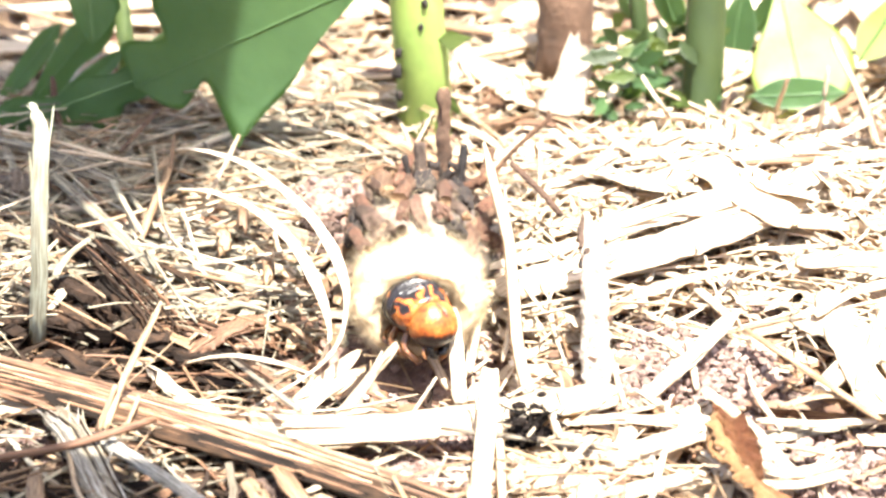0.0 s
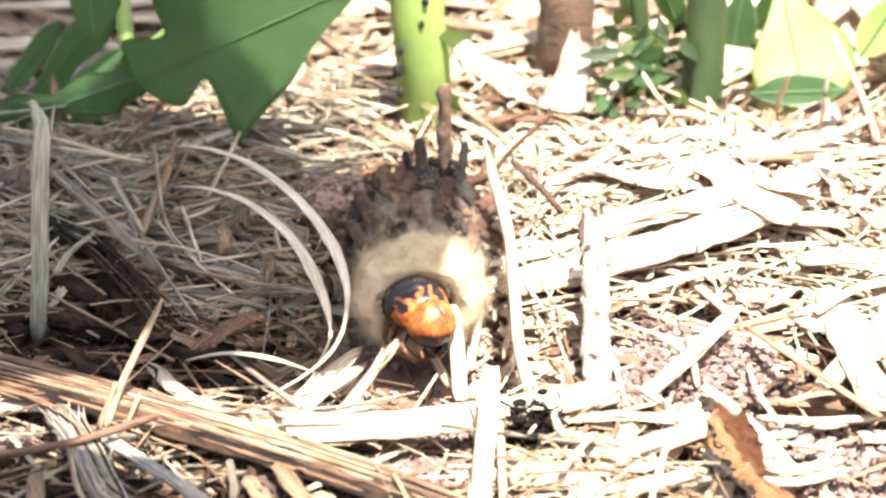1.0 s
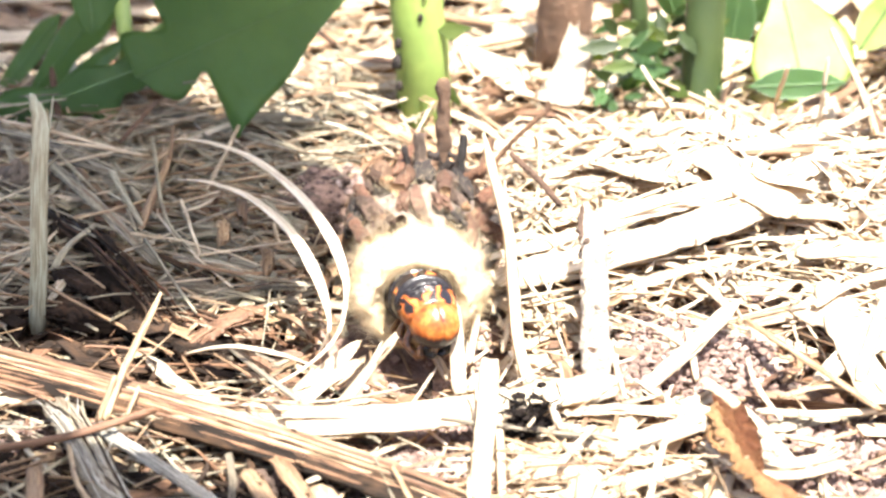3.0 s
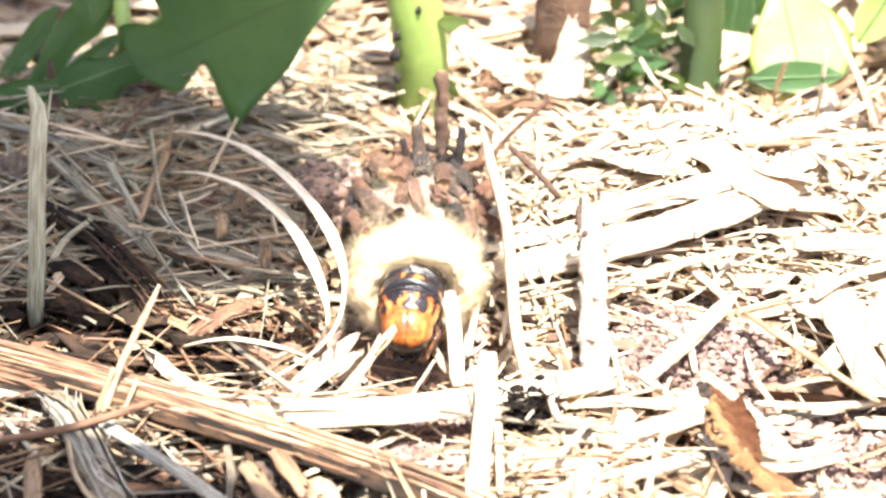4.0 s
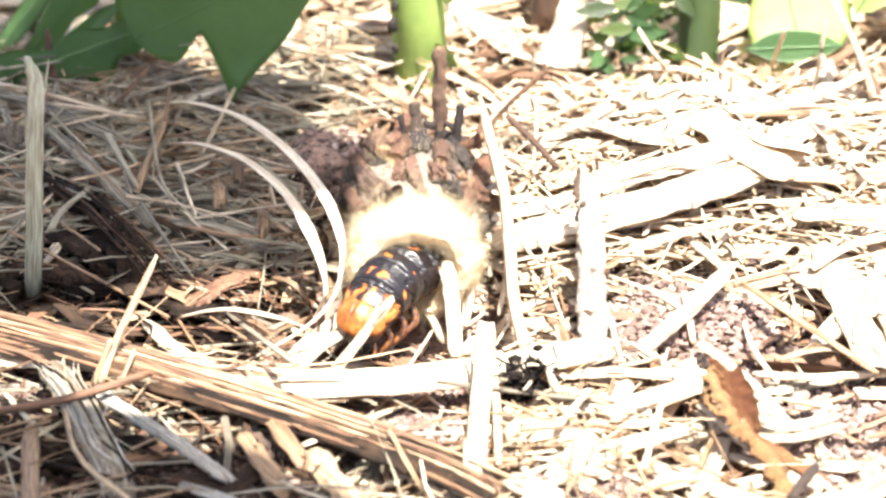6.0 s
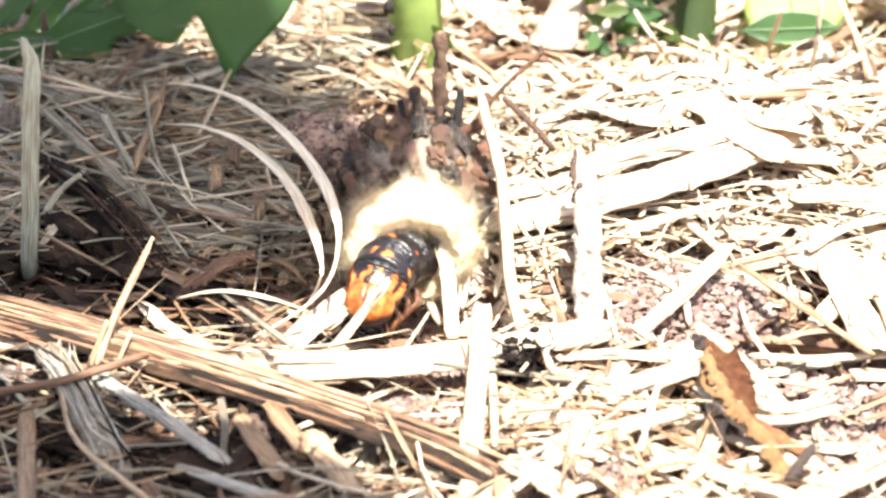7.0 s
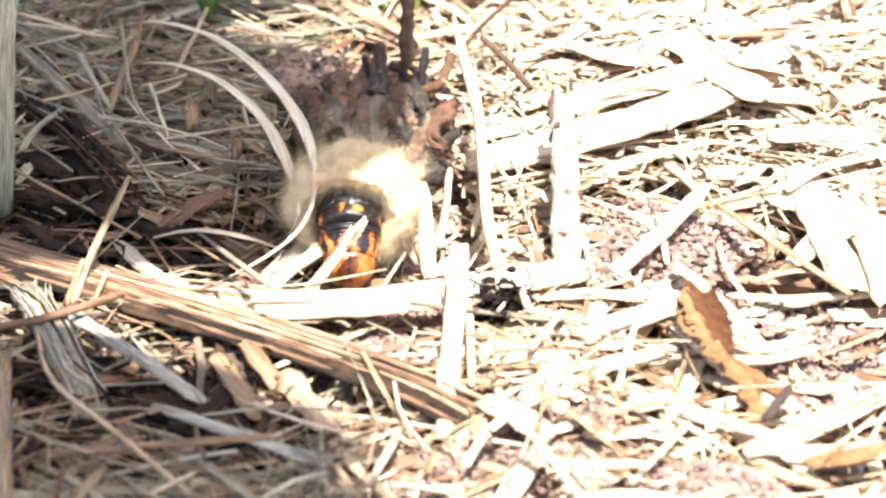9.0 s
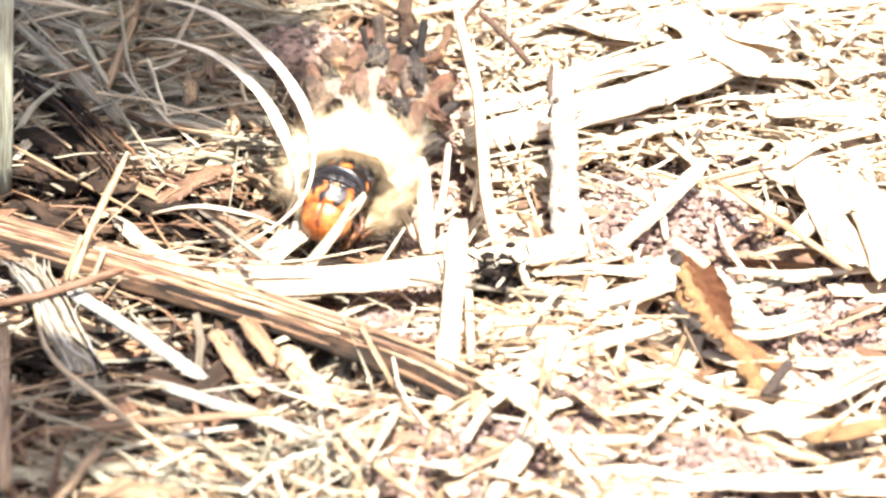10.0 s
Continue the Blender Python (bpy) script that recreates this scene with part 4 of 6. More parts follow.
# leafy weed with a stout stem
leafy = tagged(new("leafy_weed"), "leafy green weed with a stout stem and small curled leaves", "weed")
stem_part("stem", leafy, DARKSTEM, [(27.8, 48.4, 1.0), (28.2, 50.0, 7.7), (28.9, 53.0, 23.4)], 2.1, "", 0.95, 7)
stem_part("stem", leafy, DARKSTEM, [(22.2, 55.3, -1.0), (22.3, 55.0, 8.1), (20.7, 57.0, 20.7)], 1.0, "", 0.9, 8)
lr = random.Random(31)
for k in range(80):
    px = (22.3, 49.0, 5.2)
    o = Vector(px) + Vector((lr.uniform(-3.5, 7), lr.uniform(-2, 8), lr.uniform(-3.5, 5.5)))
    g = lr.uniform(0, 2 * math.pi)
    al = Vector((math.cos(g), 0.5 * math.sin(g) - 0.3, lr.uniform(-0.3, 0.8)))
    sd = al.cross(Vector((lr.gauss(0, 0.4), -1, lr.gauss(0.4, 0.4))))
    L = lr.uniform(1.8, 4.4)
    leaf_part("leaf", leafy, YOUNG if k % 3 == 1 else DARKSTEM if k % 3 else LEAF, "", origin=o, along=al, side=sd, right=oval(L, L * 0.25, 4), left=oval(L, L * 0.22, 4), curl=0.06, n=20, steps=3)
for o, al, sd, L, w in [
    ((31.7, 60.0, 3.6), (0.15, 0.1, 0.95), (0.9, -0.3, 0), 9, 2.2), ((26.5, 62.0, 6.6), (-0.3, 0, 0.9), (0.9, -0.3, 0.2), 8, 1.8), ((22.9, 72.0, 3.9), (-0.4, 0, 0.8), (0.8, -0.5, 0.3), 5, 1.6),
    ((25.7, 70.0, 7.3), (-0.3, -0.2, 0.9), (0.8, -0.5, 0.2), 6, 1.6), ((34.2, 64.0, 5.8), (0.5, -0.2, 0.8), (0.8, -0.2, -0.5), 8, 1.6), ((20.4, 54.0, 2.3), (0.3, -0.3, 0.5), (0.9, 0, -0.2), 4, 1.0),
]:
    leaf_part("leaf", leafy, LEAF, "", vein=0.3, origin=o, along=al, side=sd, right=oval(L, w), left=oval(L, w * 0.85), curl=0.03)

# broad glossy leaf, its sun glare put into the pale green
broad = tagged(new("broad_leaf_weed"), "broad sunlit light green leaf on a short stalk", "weed")
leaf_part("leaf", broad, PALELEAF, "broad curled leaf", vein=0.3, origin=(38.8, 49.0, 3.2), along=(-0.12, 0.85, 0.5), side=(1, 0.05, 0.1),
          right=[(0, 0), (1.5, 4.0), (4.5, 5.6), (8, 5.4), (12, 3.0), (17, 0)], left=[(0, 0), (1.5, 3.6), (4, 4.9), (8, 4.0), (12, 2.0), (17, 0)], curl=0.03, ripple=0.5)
leaf_part("leaf", broad, LEAF, "", vein=0.2, origin=(32.6, 47.0, 5.8), along=(0.97, 0.1, 0.0), side=(0.05, -0.35, -0.9), right=[(0, 0), (3, 1.3), (7, 1.2), (10, 0)], left=[(0, 0), (3, 1.6), (7, 1.5), (10, 0)], curl=0.04)
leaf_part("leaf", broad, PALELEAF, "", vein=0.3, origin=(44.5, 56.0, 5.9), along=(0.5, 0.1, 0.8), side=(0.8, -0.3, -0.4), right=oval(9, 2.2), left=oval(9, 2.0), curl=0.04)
stem_part("stalk", broad, STEM, [(38.5, 47.5, 2.0), (38.8, 49.0, 2.6), (38.8, 49.0, 3.2)], 0.5, "", 0.9, 9)

# a taller plant outside the view whose leaves shade this side of the bed
shade_plant = tagged(new("overhanging_weed"), "tall broad-leaved weed that shades part of the straw", "weed")
LIFT = SUN_WAY * (150 / SUN_WAY.z)
ROOT = Vector((-215, 70, 0))
shade_plant.matrix_basis = Matrix.Translation(ROOT * MM)


def shade_leaf(at, turn, length, right, left):
    """A leaf whose shadow falls round the ground place at."""
    g = radians(turn)
    o = Vector((at[0], at[1], 0)) + LIFT - ROOT
    al = Vector((math.cos(g), math.sin(g), 0.06))
    leaf_part("leaf", shade_plant, LEAF, "", vein=1.5, origin=o, along=al, side=(math.sin(g), -math.cos(g), 0.05), right=[(length * a, b) for a, b in right], left=[(length * a, b) for a, b in left], curl=0.001, ripple=2.0, thick=0.4)
    stem_part("stalk", shade_plant, STEM, [(0, 0, 120), (o.x * 0.5, o.y * 0.5, 150), tuple(o)], 1.2, "", 0.6, 12)


stem_part("stem", shade_plant, STEM, [(0, 0, -2), (3, 2, 70), (0, 0, 160)], 4.0, "", 0.8, 11)
shade_leaf((-84, 31), 0, 76, [(0, 0), (0.12, 18), (0.35, 30), (0.6, 31), (0.8, 29), (0.93, 27), (1.0, 20), (1.02, 0)], [(0, 0), (0.15, 18), (0.4, 25), (0.7, 23), (0.82, 17), (0.92, 9), (1.02, 0)])
shade_leaf((-106, 84), 0, 80, [(0, 0), (0.2, 20), (0.5, 30), (0.8, 27), (0.95, 14), (1.0, 0)], [(0, 0), (0.2, 28), (0.5, 38), (0.8, 34), (0.95, 16), (1.0, 0)])
shade_leaf((-50, 44), 0, 40, [(0, 0), (0.15, 5), (0.4, 7), (0.7, 6), (0.9, 4), (1.0, 0)], [(0, 0), (0.15, 12), (0.35, 15), (0.5, 9), (0.7, 4), (0.9, 3), (1.0, 0)])
# seconds, sway to the right and away from the camera's side in degrees
SWAY = [(0.0, -3.2, 4.5), (0.3, -2.2, 3.0), (0.6, 1.0, 0.0), (1.0, 3.0, -2.2), (1.5, -1.0, 1.7), (2.0, 1.5, -0.6), (2.5, 0.5, -0.4), (4.0, 0.0, 0.0), (4.5, 0.0, 0.0), (5.0, 1.1, -0.7), (5.5, 0.4, -0.4), (7.0, 2.1, -1.3), (7.5, 3.1, -1.8), (8.0, 4.0, -2.5), (8.5, 3.8, -2.9), (9.0, 2.4, -2.9), (9.5, 2.2, -3.4), (9.8, 1.6, -0.6), (10.0, 0.2, 1.3)]

low_shade = tagged(new("overhanging_bush"), "small-leaved bush that dapples the near straw with shade", "bush")
BUSH = Vector((-190, -60, 0))
low_shade.matrix_basis = Matrix.Translation(BUSH * MM)
stem_part("stem", low_shade, STEM, [(0, 0, -2), (4, 0, 80), (40, 0, 150), tuple(Vector((-36, -42, 0)) + LIFT - BUSH)], 2.4, "", 0.5, 13)
for gx, gy, turn, L, w in [(-66, -46, 8, 52, 12), (-58, -32, 0, 44, 10), (-46, -48, -12, 40, 10), (-36, -31, -12, 30, 7), (-28, -44, 6, 26, 7), (-66, -64, 8, 64, 12), (-62, -22, -6, 34, 8), (-60, -38, -4, 50, 13), (-40, -56, 10, 40, 12), (-34, -41, 0, 34, 9)]:
    g = radians(turn)
    o = Vector((gx, gy, 0)) + LIFT - BUSH
    leaf_part("leaf", low_shade, LEAF, "", vein=0.8, origin=o, along=(math.cos(g), math.sin(g), 0.1), side=(math.sin(g), -math.cos(g), 0.1), right=oval(L, w * 1.4), left=oval(L, w * 1.3), curl=0.003, ripple=1.0, n=24, steps=4)


# ---- single blades and sticks that stand out ----
straw("dry_straw", "broad bleached straw blade lying across the mulch", PALE, [(6.7, 7.5, 3.5), (15.9, 11.4, 4.0), (25.4, 17.1, 4.5), (37.3, 27.3, 4.5)], 5.2, 0.5, n=18, arch=0.2, wob=0.05, taper=(0.7, 0.9))
straw("dry_straw", "narrow bleached straw blade with a pointed end", PALE, [(4.8, 9.2, 4.6), (13.3, 12.5, 5.2), (24.0, 20.1, 5.6), (31.4, 26.8, 5.0)], 1.9, 0.4, n=16, taper=(0.2, 0.8))
straw("dry_straw", "broad bleached straw blade lying on the heap", PALE, [(26.4, 16.3, 6.0), (33.2, 17.6, 6.0), (39.6, 17.9, 5.0)], 2.6, 0.5, n=12, arch=0.3)
for pts, w, lab in (([(7.4, 6.8, 4.2), (21.3, 11.6, 5.4), (36.2, 22.4, 6.4)], 4.6, "very broad bleached leaf sheath over the heap"), ([(16.3, 16.6, 5.4), (26.8, 19.4, 6.8), (38.3, 26.1, 7.0)], 3.4, "broad bleached leaf sheath on the heap"), ([(20.1, 25.4, 6.0), (29.0, 28.5, 7.2), (40.5, 34.9, 6.4)], 2.4, "broad bleached leaf sheath on the heap"), ([(33.8, 2.7, 3.4), (38.0, -1.5, 4.0), (44.9, -7.0, 3.4)], 4.0, "broad bleached sheath lying in the sun")):
    straw("dry_straw", lab, PALE, pts, w, 0.5, n=22, arch=0.2, wob=0.1, jag=0.9, turn=-8, taper=(0.6, 0.6), sides=16, ridge=0.15, slivers=4)
straw("dry_straw", "pale straw splinter lying under the caterpillar", PALE, [(-10.6, -12.2, 0.8), (-7.8, -10.2, 2.4), (-5.2, -8.6, 3.4)], 1.6, 0.4, taper=(0.4, 0.4), jag=1.0)
straw("dry_straw", "broad curved bleached blade in front of the caterpillar", PALE, [(-21.2, -10.4, 0.8), (-12.3, -15.0, 1.8), (-2.7, -16.5, 2.4), (5.8, -15.6, 3.2), (12.6, -11.7, 2.8), (16.6, -8.2, 2.2)], 5.0, 0.5, n=26, arch=0.3, taper=(0.15, 0.6), sides=16, ridge=0.12, slivers=-3)
straw("dry_straw", "upright pale straw strip split along its length", PALE, [(4.8, -38.4, 1.5), (5.2, -28.3, 3.0), (5.8, -20.3, 5.0), (6.1, -14.5, 6.5)], 1.75, 0.4, n=16, taper=(0.9, 0.8), wob=0.03, kink=0.01)
straw("dry_straw", "thin pale straw strip beside a wider one", PALE, [(7.0, -29.3, 1.2), (6.9, -21.7, 2.6), (6.6, -14.4, 4.6)], 0.8, 0.3, n=12)
straw("dry_straw", "pale straw stem standing before the case", PALE, [(9.5, -9.4, 1.5), (8.6, -5.6, 5.0), (8.0, 6.7, 9.0), (6.0, 16.1, 14.0)], 1.15, 0.5, n=20, taper=(0.9, 0.3), category="straw")
straw("dry_straw", "thin straw leaning on the case", PALE, [(7.4, -4.0, 2.0), (8.2, 0.9, 4.0), (8.8, 7.2, 6.0)], 0.5, 0.35)
straw("dry_straw", "pale frayed straw standing by the case mouth", PALE, [(3.8, -8.9, 0.4), (3.5, -5.5, 3.3), (3.1, -2.6, 6.5)], 1.35, 0.4, taper=(0.8, 0.6))
straw("dry_straw", "pale straw propped beside the case mouth", PALE, [(4.5, -4.2, 1.0), (5.2, -0.4, 3.0), (5.5, 3.4, 5.0)], 0.7, 0.3)
straw("dry_straw", "pale straw propped beside the case mouth", PALE, [(2.7, -6.2, 0.4), (1.5, -2.4, 1.2), (1.0, 0.3, 1.8)], 0.9, 0.3)
straw("dry_straw", "pale straw splinter lying against the caterpillar", PALE, [(-8.0, -15.5, 0.6), (-4.7, -14.0, 4.4), (-1.7, -13.0, 8.1)], 1.4, 0.4, taper=(0.6, 0.5))
straw("dry_straw", "pale flat straw chip under the caterpillar", PALE, [(-11.3, -10.3, 0.6), (-7.8, -6.2, 1.6), (-5.0, -1.2, 1.6)], 1.5, 0.25, taper=(0.3, 0.3), jag=1.2)
fibre_bundle("dead_stalk", "brown ridged dead stalk split into strips across the bed", "stalk", [(-42.0, -4.4, 2.0), (-36.0, -6.9, 2.1), (-20.5, -16.2, 2.4), (-1.4, -28.2, 2.2), (7.4, -35.2, 1.8)], 4.3, 1.3, DARK, [RIDGED, STRAW, BROWN, STRAW, RIDGED, PALE, BROWN, RIDGED], 17, 41, 0.04, 0.05, (-0.5, -0.18), 0.3, 0.5)
straw("dry_straw", "short pointed straw leaning over the stalk", STRAW, [(-26.2, -16.6, 2.0), (-24.5, -13.0, 5.5), (-21.7, -8.6, 10.0)], 0.75, 0.5, n=10, taper=(0.8, 0.2))
straw("dry_straw", "short straw propped on the stalk", STRAW, [(-26.9, -16.4, 1.6), (-25.4, -14.1, 5.0)], 0.65, 0.5)
straw("dry_straw", "short straw propped on the stalk", STRAW, [(-24.7, -18.1, 2.0), (-23.4, -15.4, 4.6)], 0.5, 0.4)
upright_blade = straw("dry_straw", "stiff grey-green blade standing upright in the straw", GREEN_STRAW, [(-33.9, 3.3, 0.5), (-33.2, 2.0, 11.2), (-32.7, 2.5, 18.5), (-32.7, 3.0, 21.3), (-33.2, 3.4, 22.9)], 1.5, 0.4, n=18, taper=(1, 0.5), jag=1.6, turn=0)
for z, x, w in ((4.0, -33.6, 0.22), (6.5, -33.2, 0.16), (9.5, -33.4, 0.2), (12.5, -33.0, 0.18), (14.0, -33.1, 0.14), (17.5, -32.8, 0.16)):
    bm = bmesh.new()
    add_lump(bm, (x, 2.35 if z > 8 else 2.75, z), w, rng, sub=2, rough=0.4)
    part("speck", bm, BARK, upright_blade, "small brown speck")
straw("curled_ribbon", "curled pale grass ribbon arching up over the straw", BLEACHED, [(-25.6, 39.5, 3.0), (-21.0, 28.0, 8.2), (-15.8, 20.0, 10.2), (-11.3, 11.0, 11.0), (-8.2, 4.0, 10.4), (-6.5, -3.0, 9.9), (-6.1, -7.0, 8.7), (-6.9, -9.0, 6.1), (-9.4, -10.0, 3.7), (-14.4, -11.1, 1.0)], 1.45, 0.22, slivers=-9, n=46, taper=(0.3, 0.2), turn=24, twist=-10, thin_from=0.47, thin_end=0.24, kink=0.01)
straw("curled_ribbon", "second curled grass ribbon below the first", BLEACHED, [(-24.0, 30.5, 3.0), (-19.1, 18.0, 8.3), (-14.9, 12.0, 9.4), (-11.0, 5.0, 9.1), (-8.7, -2.0, 8.4), (-7.6, -6.0, 6.7), (-7.6, -8.0, 5.7), (-8.8, -4.0, 1.2)], 1.35, 0.22, slivers=-9, n=40, taper=(0.3, 0.2), turn=24, twist=-10, thin_end=0.24, kink=0.01)
straw("curled_ribbon", "thin pale curl of dry grass", PALE, [(-20.8, -2.5, 1.0), (-16.5, -6.8, 4.0), (-12.5, -8.7, 4.4), (-8.8, -6.0, 1.5)], 0.75, 0.25, n=18)
straw("curled_ribbon", "short brown curl of dry grass", STRAW, [(-12.6, 2.6, 2.4), (-10.9, 0.1, 3.2), (-9.7, -0.6, 2.2), (-9.2, -0.3, 1.0)], 0.8, 0.3, n=14)
straw("twig", "thin bent brown twig above the case", BARK, [(6.6, 25.0, 5.6), (7.3, 26.0, 7.2), (8.6, 26.0, 8.9), (10.5, 26.0, 10.9), (11.9, 26.0, 12.2), (12.0, 26.2, 13.1)], 0.55, 0.5, n=18, sides=8, arch=0, category="twig")
straw("twig", "thin brown twig lying in the straw", BARK, [(8.5, 22.0, 9.5), (10.9, 20.0, 8.0), (13.2, 18.0, 6.0)], 0.65, 0.6, n=14, sides=8, arch=0, category="twig")
straw("twig", "pointed reddish twig end sticking up", BARK, [(27.6, 45.9, 3.0), (30.0, 52.0, 2.3), (31.8, 52.0, 4.1)], 1.0, 0.9, n=10, sides=8, arch=0, category="twig")
straw("twig", "dark brown twig stub in the straw heap", BARK, [(41.4, 46.4, 4.0), (41.6, 37.7, 5.0), (43.0, 32.4, 4.0)], 1.2, 1.1, n=10, sides=8, arch=0, category="twig")
straw("twig", "dark brown twig stub in the straw heap", BARK, [(44.1, 46.2, 5.0), (44.3, 35.3, 6.0), (45.2, 30.4, 4.0)], 1.4, 1.2, n=10, sides=8, arch=0, category="twig")
straw("twig", "small brown twig upright behind the straw", BARK, [(-35.4, 42.1, 2.0), (-36.1, 45.0, 4.9), (-36.5, 46.0, 8.4)], 0.8, 0.7, n=10, sides=8, arch=0, category="twig", taper=(1, 0.4))
straw("twig", "grey-brown twig lying over frayed fibres", BROWN, [(-35.1, -23.7, 3.0), (-28.6, -23.2, 4.0), (-21.7, -19.3, 4.4)], 0.8, 0.7, n=12, sides=8, arch=0, category="twig")

fibre_bundle("frayed_strip", "frayed grey strip of plant fibre on the mulch", "straw", [(-30.4, -13.3, 2.0), (-27.3, -22.5, 3.2), (-24.6, -30.2, 3.0), (-22.5, -35.0, 1.5)], 3.0, 0.7, GREY, [GREY, SPLINTER, SPLINTER, GREY, DARK], 16, 42, 0.35)
fibre_bundle("frayed_strip", "weathered grey strip lying over the mulch", "straw", [(-26.9, -18.6, 2.4), (-20.3, -28.8, 3.8), (-14.2, -34.4, 2.5)], 1.5, 0.6, SPLINTER, [GREY, SPLINTER, SPLINTER], 8, 43, 0.2)
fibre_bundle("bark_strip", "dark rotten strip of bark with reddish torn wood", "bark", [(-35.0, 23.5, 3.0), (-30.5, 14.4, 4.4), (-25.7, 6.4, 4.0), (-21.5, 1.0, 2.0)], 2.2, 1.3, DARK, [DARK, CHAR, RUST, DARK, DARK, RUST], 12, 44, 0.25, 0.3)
fibre_bundle("bark_strip", "torn reddish-brown splinter of rotten wood", "bark", [(-23.5, 4.4, 1.2), (-19.5, 1.0, 2.8), (-14.5, -1.8, 2.0)], 2.6, 0.8, BROWN, [BROWN, RUST, BROWN, GREY, DARK], 14, 45, 0.3, 0.2)
fibre_bundle("bark_strip", "torn splinter of tan wood beside the stalk", "bark", [(-21.0, -2.6, 1.2), (-17.0, -0.6, 3.0), (-13.4, 2.2, 2.6)], 2.0, 0.6, BROWN, [STRAW, BROWN, RUST, GREY], 10, 46, 0.3, 0.15)
fibre_bundle("weathered_straw", "split grey weathered stem lying in the hay", "straw", [(-43.7, 41.1, 4.0), (-35.0, 33.5, 5.2), (-25.4, 26.4, 3.6)], 1.5, 0.6, GREY, [GREY, SPLINTER, GREY, DARK], 9, 47, 0.15)
fibre_bundle("weathered_straw", "split grey-brown stem lying across the hay", "straw", [(-35.4, 30.2, 5.0), (-29.7, 19.7, 5.2), (-23.8, 10.5, 3.6)], 1.2, 0.6, GREY, [GREY, SPLINTER, BROWN, GREY], 9, 48, 0.15)

# hay straws that show singly on the shaded side
for mat, pts, w, lab in [
    (PALE, [(-17.6, 36.6, 6.0), (-18.5, 28.2, 6.4), (-19.9, 23.4, 5.2)], 0.45, "straight bleached straw sticking out of the hay"),
    (BARK, [(-25.9, 43.1, 6.0), (-27.3, 37.5, 6.2), (-29.1, 34.8, 5.0)], 0.60, "dark crooked twig end in the hay"),
    (STRAW, [(-23.8, 35.4, 6.5), (-23.7, 30.4, 6.3), (-23.9, 27.4, 5.0)], 0.40, "short tan straw standing in the hay"),
    (GREY, [(-29.0, 26.1, 6.0), (-26.9, 19.8, 5.8), (-25.3, 16.8, 4.6)], 0.60, "stiff grey straw lying over the hay"),
    (GREY, [(-25.6, 32.9, 6.4), (-23.2, 15.6, 6.0), (-19.6, 9.5, 4.6)], 0.35, "thin grey straw bent over the hay"),
    (PALE, [(-22.0, 19.8, 5.8), (-20.8, 14.0, 5.6), (-19.6, 10.3, 4.4)], 0.35, "thin pale straw lying on the hay"),
    (GREY, [(-24.9, 12.9, 5.0), (-22.1, 5.4, 4.8), (-19.5, 0.7, 3.4)], 0.35, "thin pale-grey straw lying on the hay"),
    (STRAW, [(-23.9, 30.0, 5.8), (-24.6, 21.1, 5.8), (-25.7, 16.4, 4.4)], 0.95, "flat tan strip lying over the hay"),
    (PALE, [(-22.8, 19.5, 5.6), (-20.7, 20.3, 5.8), (-18.7, 23.2, 5.2)], 0.45, "bleached straw crossing the hay"),
    (PALE, [(-21.8, 18.4, 5.2), (-20.4, 19.2, 5.4), (-19.2, 21.6, 5.0)], 0.40, "bleached straw crossing the hay"),
    (STRAW, [(-31.6, 17.1, 5.2), (-28.5, 18.4, 5.4), (-25.5, 22.0, 4.8)], 0.50, "yellowish straw crossing the hay"),
    (GREY, [(-18.0, 7.6, 4.2), (-13.3, 5.8, 4.4), (-8.9, 6.9, 3.2)], 0.50, "long grey straw lying flat in the hay"),
    (BROWN, [(-11.2, 15.4, 4.4), (-9.5, 9.3, 4.4), (-8.3, 7.5, 3.0)], 0.60, "brown stalk lying under the ribbon"),
    (STRAW, [(-20.6, 8.7, 4.6), (-15.9, 6.5, 4.6), (-11.0, 9.1, 3.6)], 0.45, "thin tan stalk lying flat in the hay"),
    (GREY, [(-32.7, 7.7, 4.6), (-31.5, 10.4, 5.6), (-29.8, 15.9, 5.0)], 0.80, "grey weathered straw beside the bark"),
    (GREY, [(-38.3, 17.3, 4.4), (-36.0, 15.5, 4.8), (-34.0, 18.3, 4.2)], 0.70, "grey weathered straw lying in the hay"),
    (PALE, [(-40.2, 35.7, 7.0), (-35.0, 32.9, 7.0), (-28.7, 30.9, 6.0)], 0.50, "long pale straw at the back of the hay"),
    (PALE, [(-34.3, 30.7, 7.0), (-29.8, 29.1, 7.0), (-25.6, 29.5, 6.0)], 0.45, "long pale straw at the back of the hay"),
]:
    straw("twig" if mat is BARK else "hay_straw", lab, mat, pts, w, 0.3, "", "twig" if mat is BARK else "straw", n=12, arch=0.15, wob=0.12, kink=0.06, jag=1.2, taper=(0.9, 0.5))
for at, size in (((-18.1, 15.5, 5.6), 1.25), ((-14.0, 11.0, 5.0), 1.1), ((-16.6, 20.7, 5.4), 1.0)):
    tip = Vector(at)
    straw("straw_chip", "flat tan straw chip with a frayed end in the hay", STRAW, [tip, tip + Vector((0.3, -2.0, 0.5)), tip + Vector((0.4, -3.8, -0.6))], size, 0.25, "", "straw chip", n=8, arch=0.1, jag=2.0, taper=(0.9, 0.9), slivers=5)

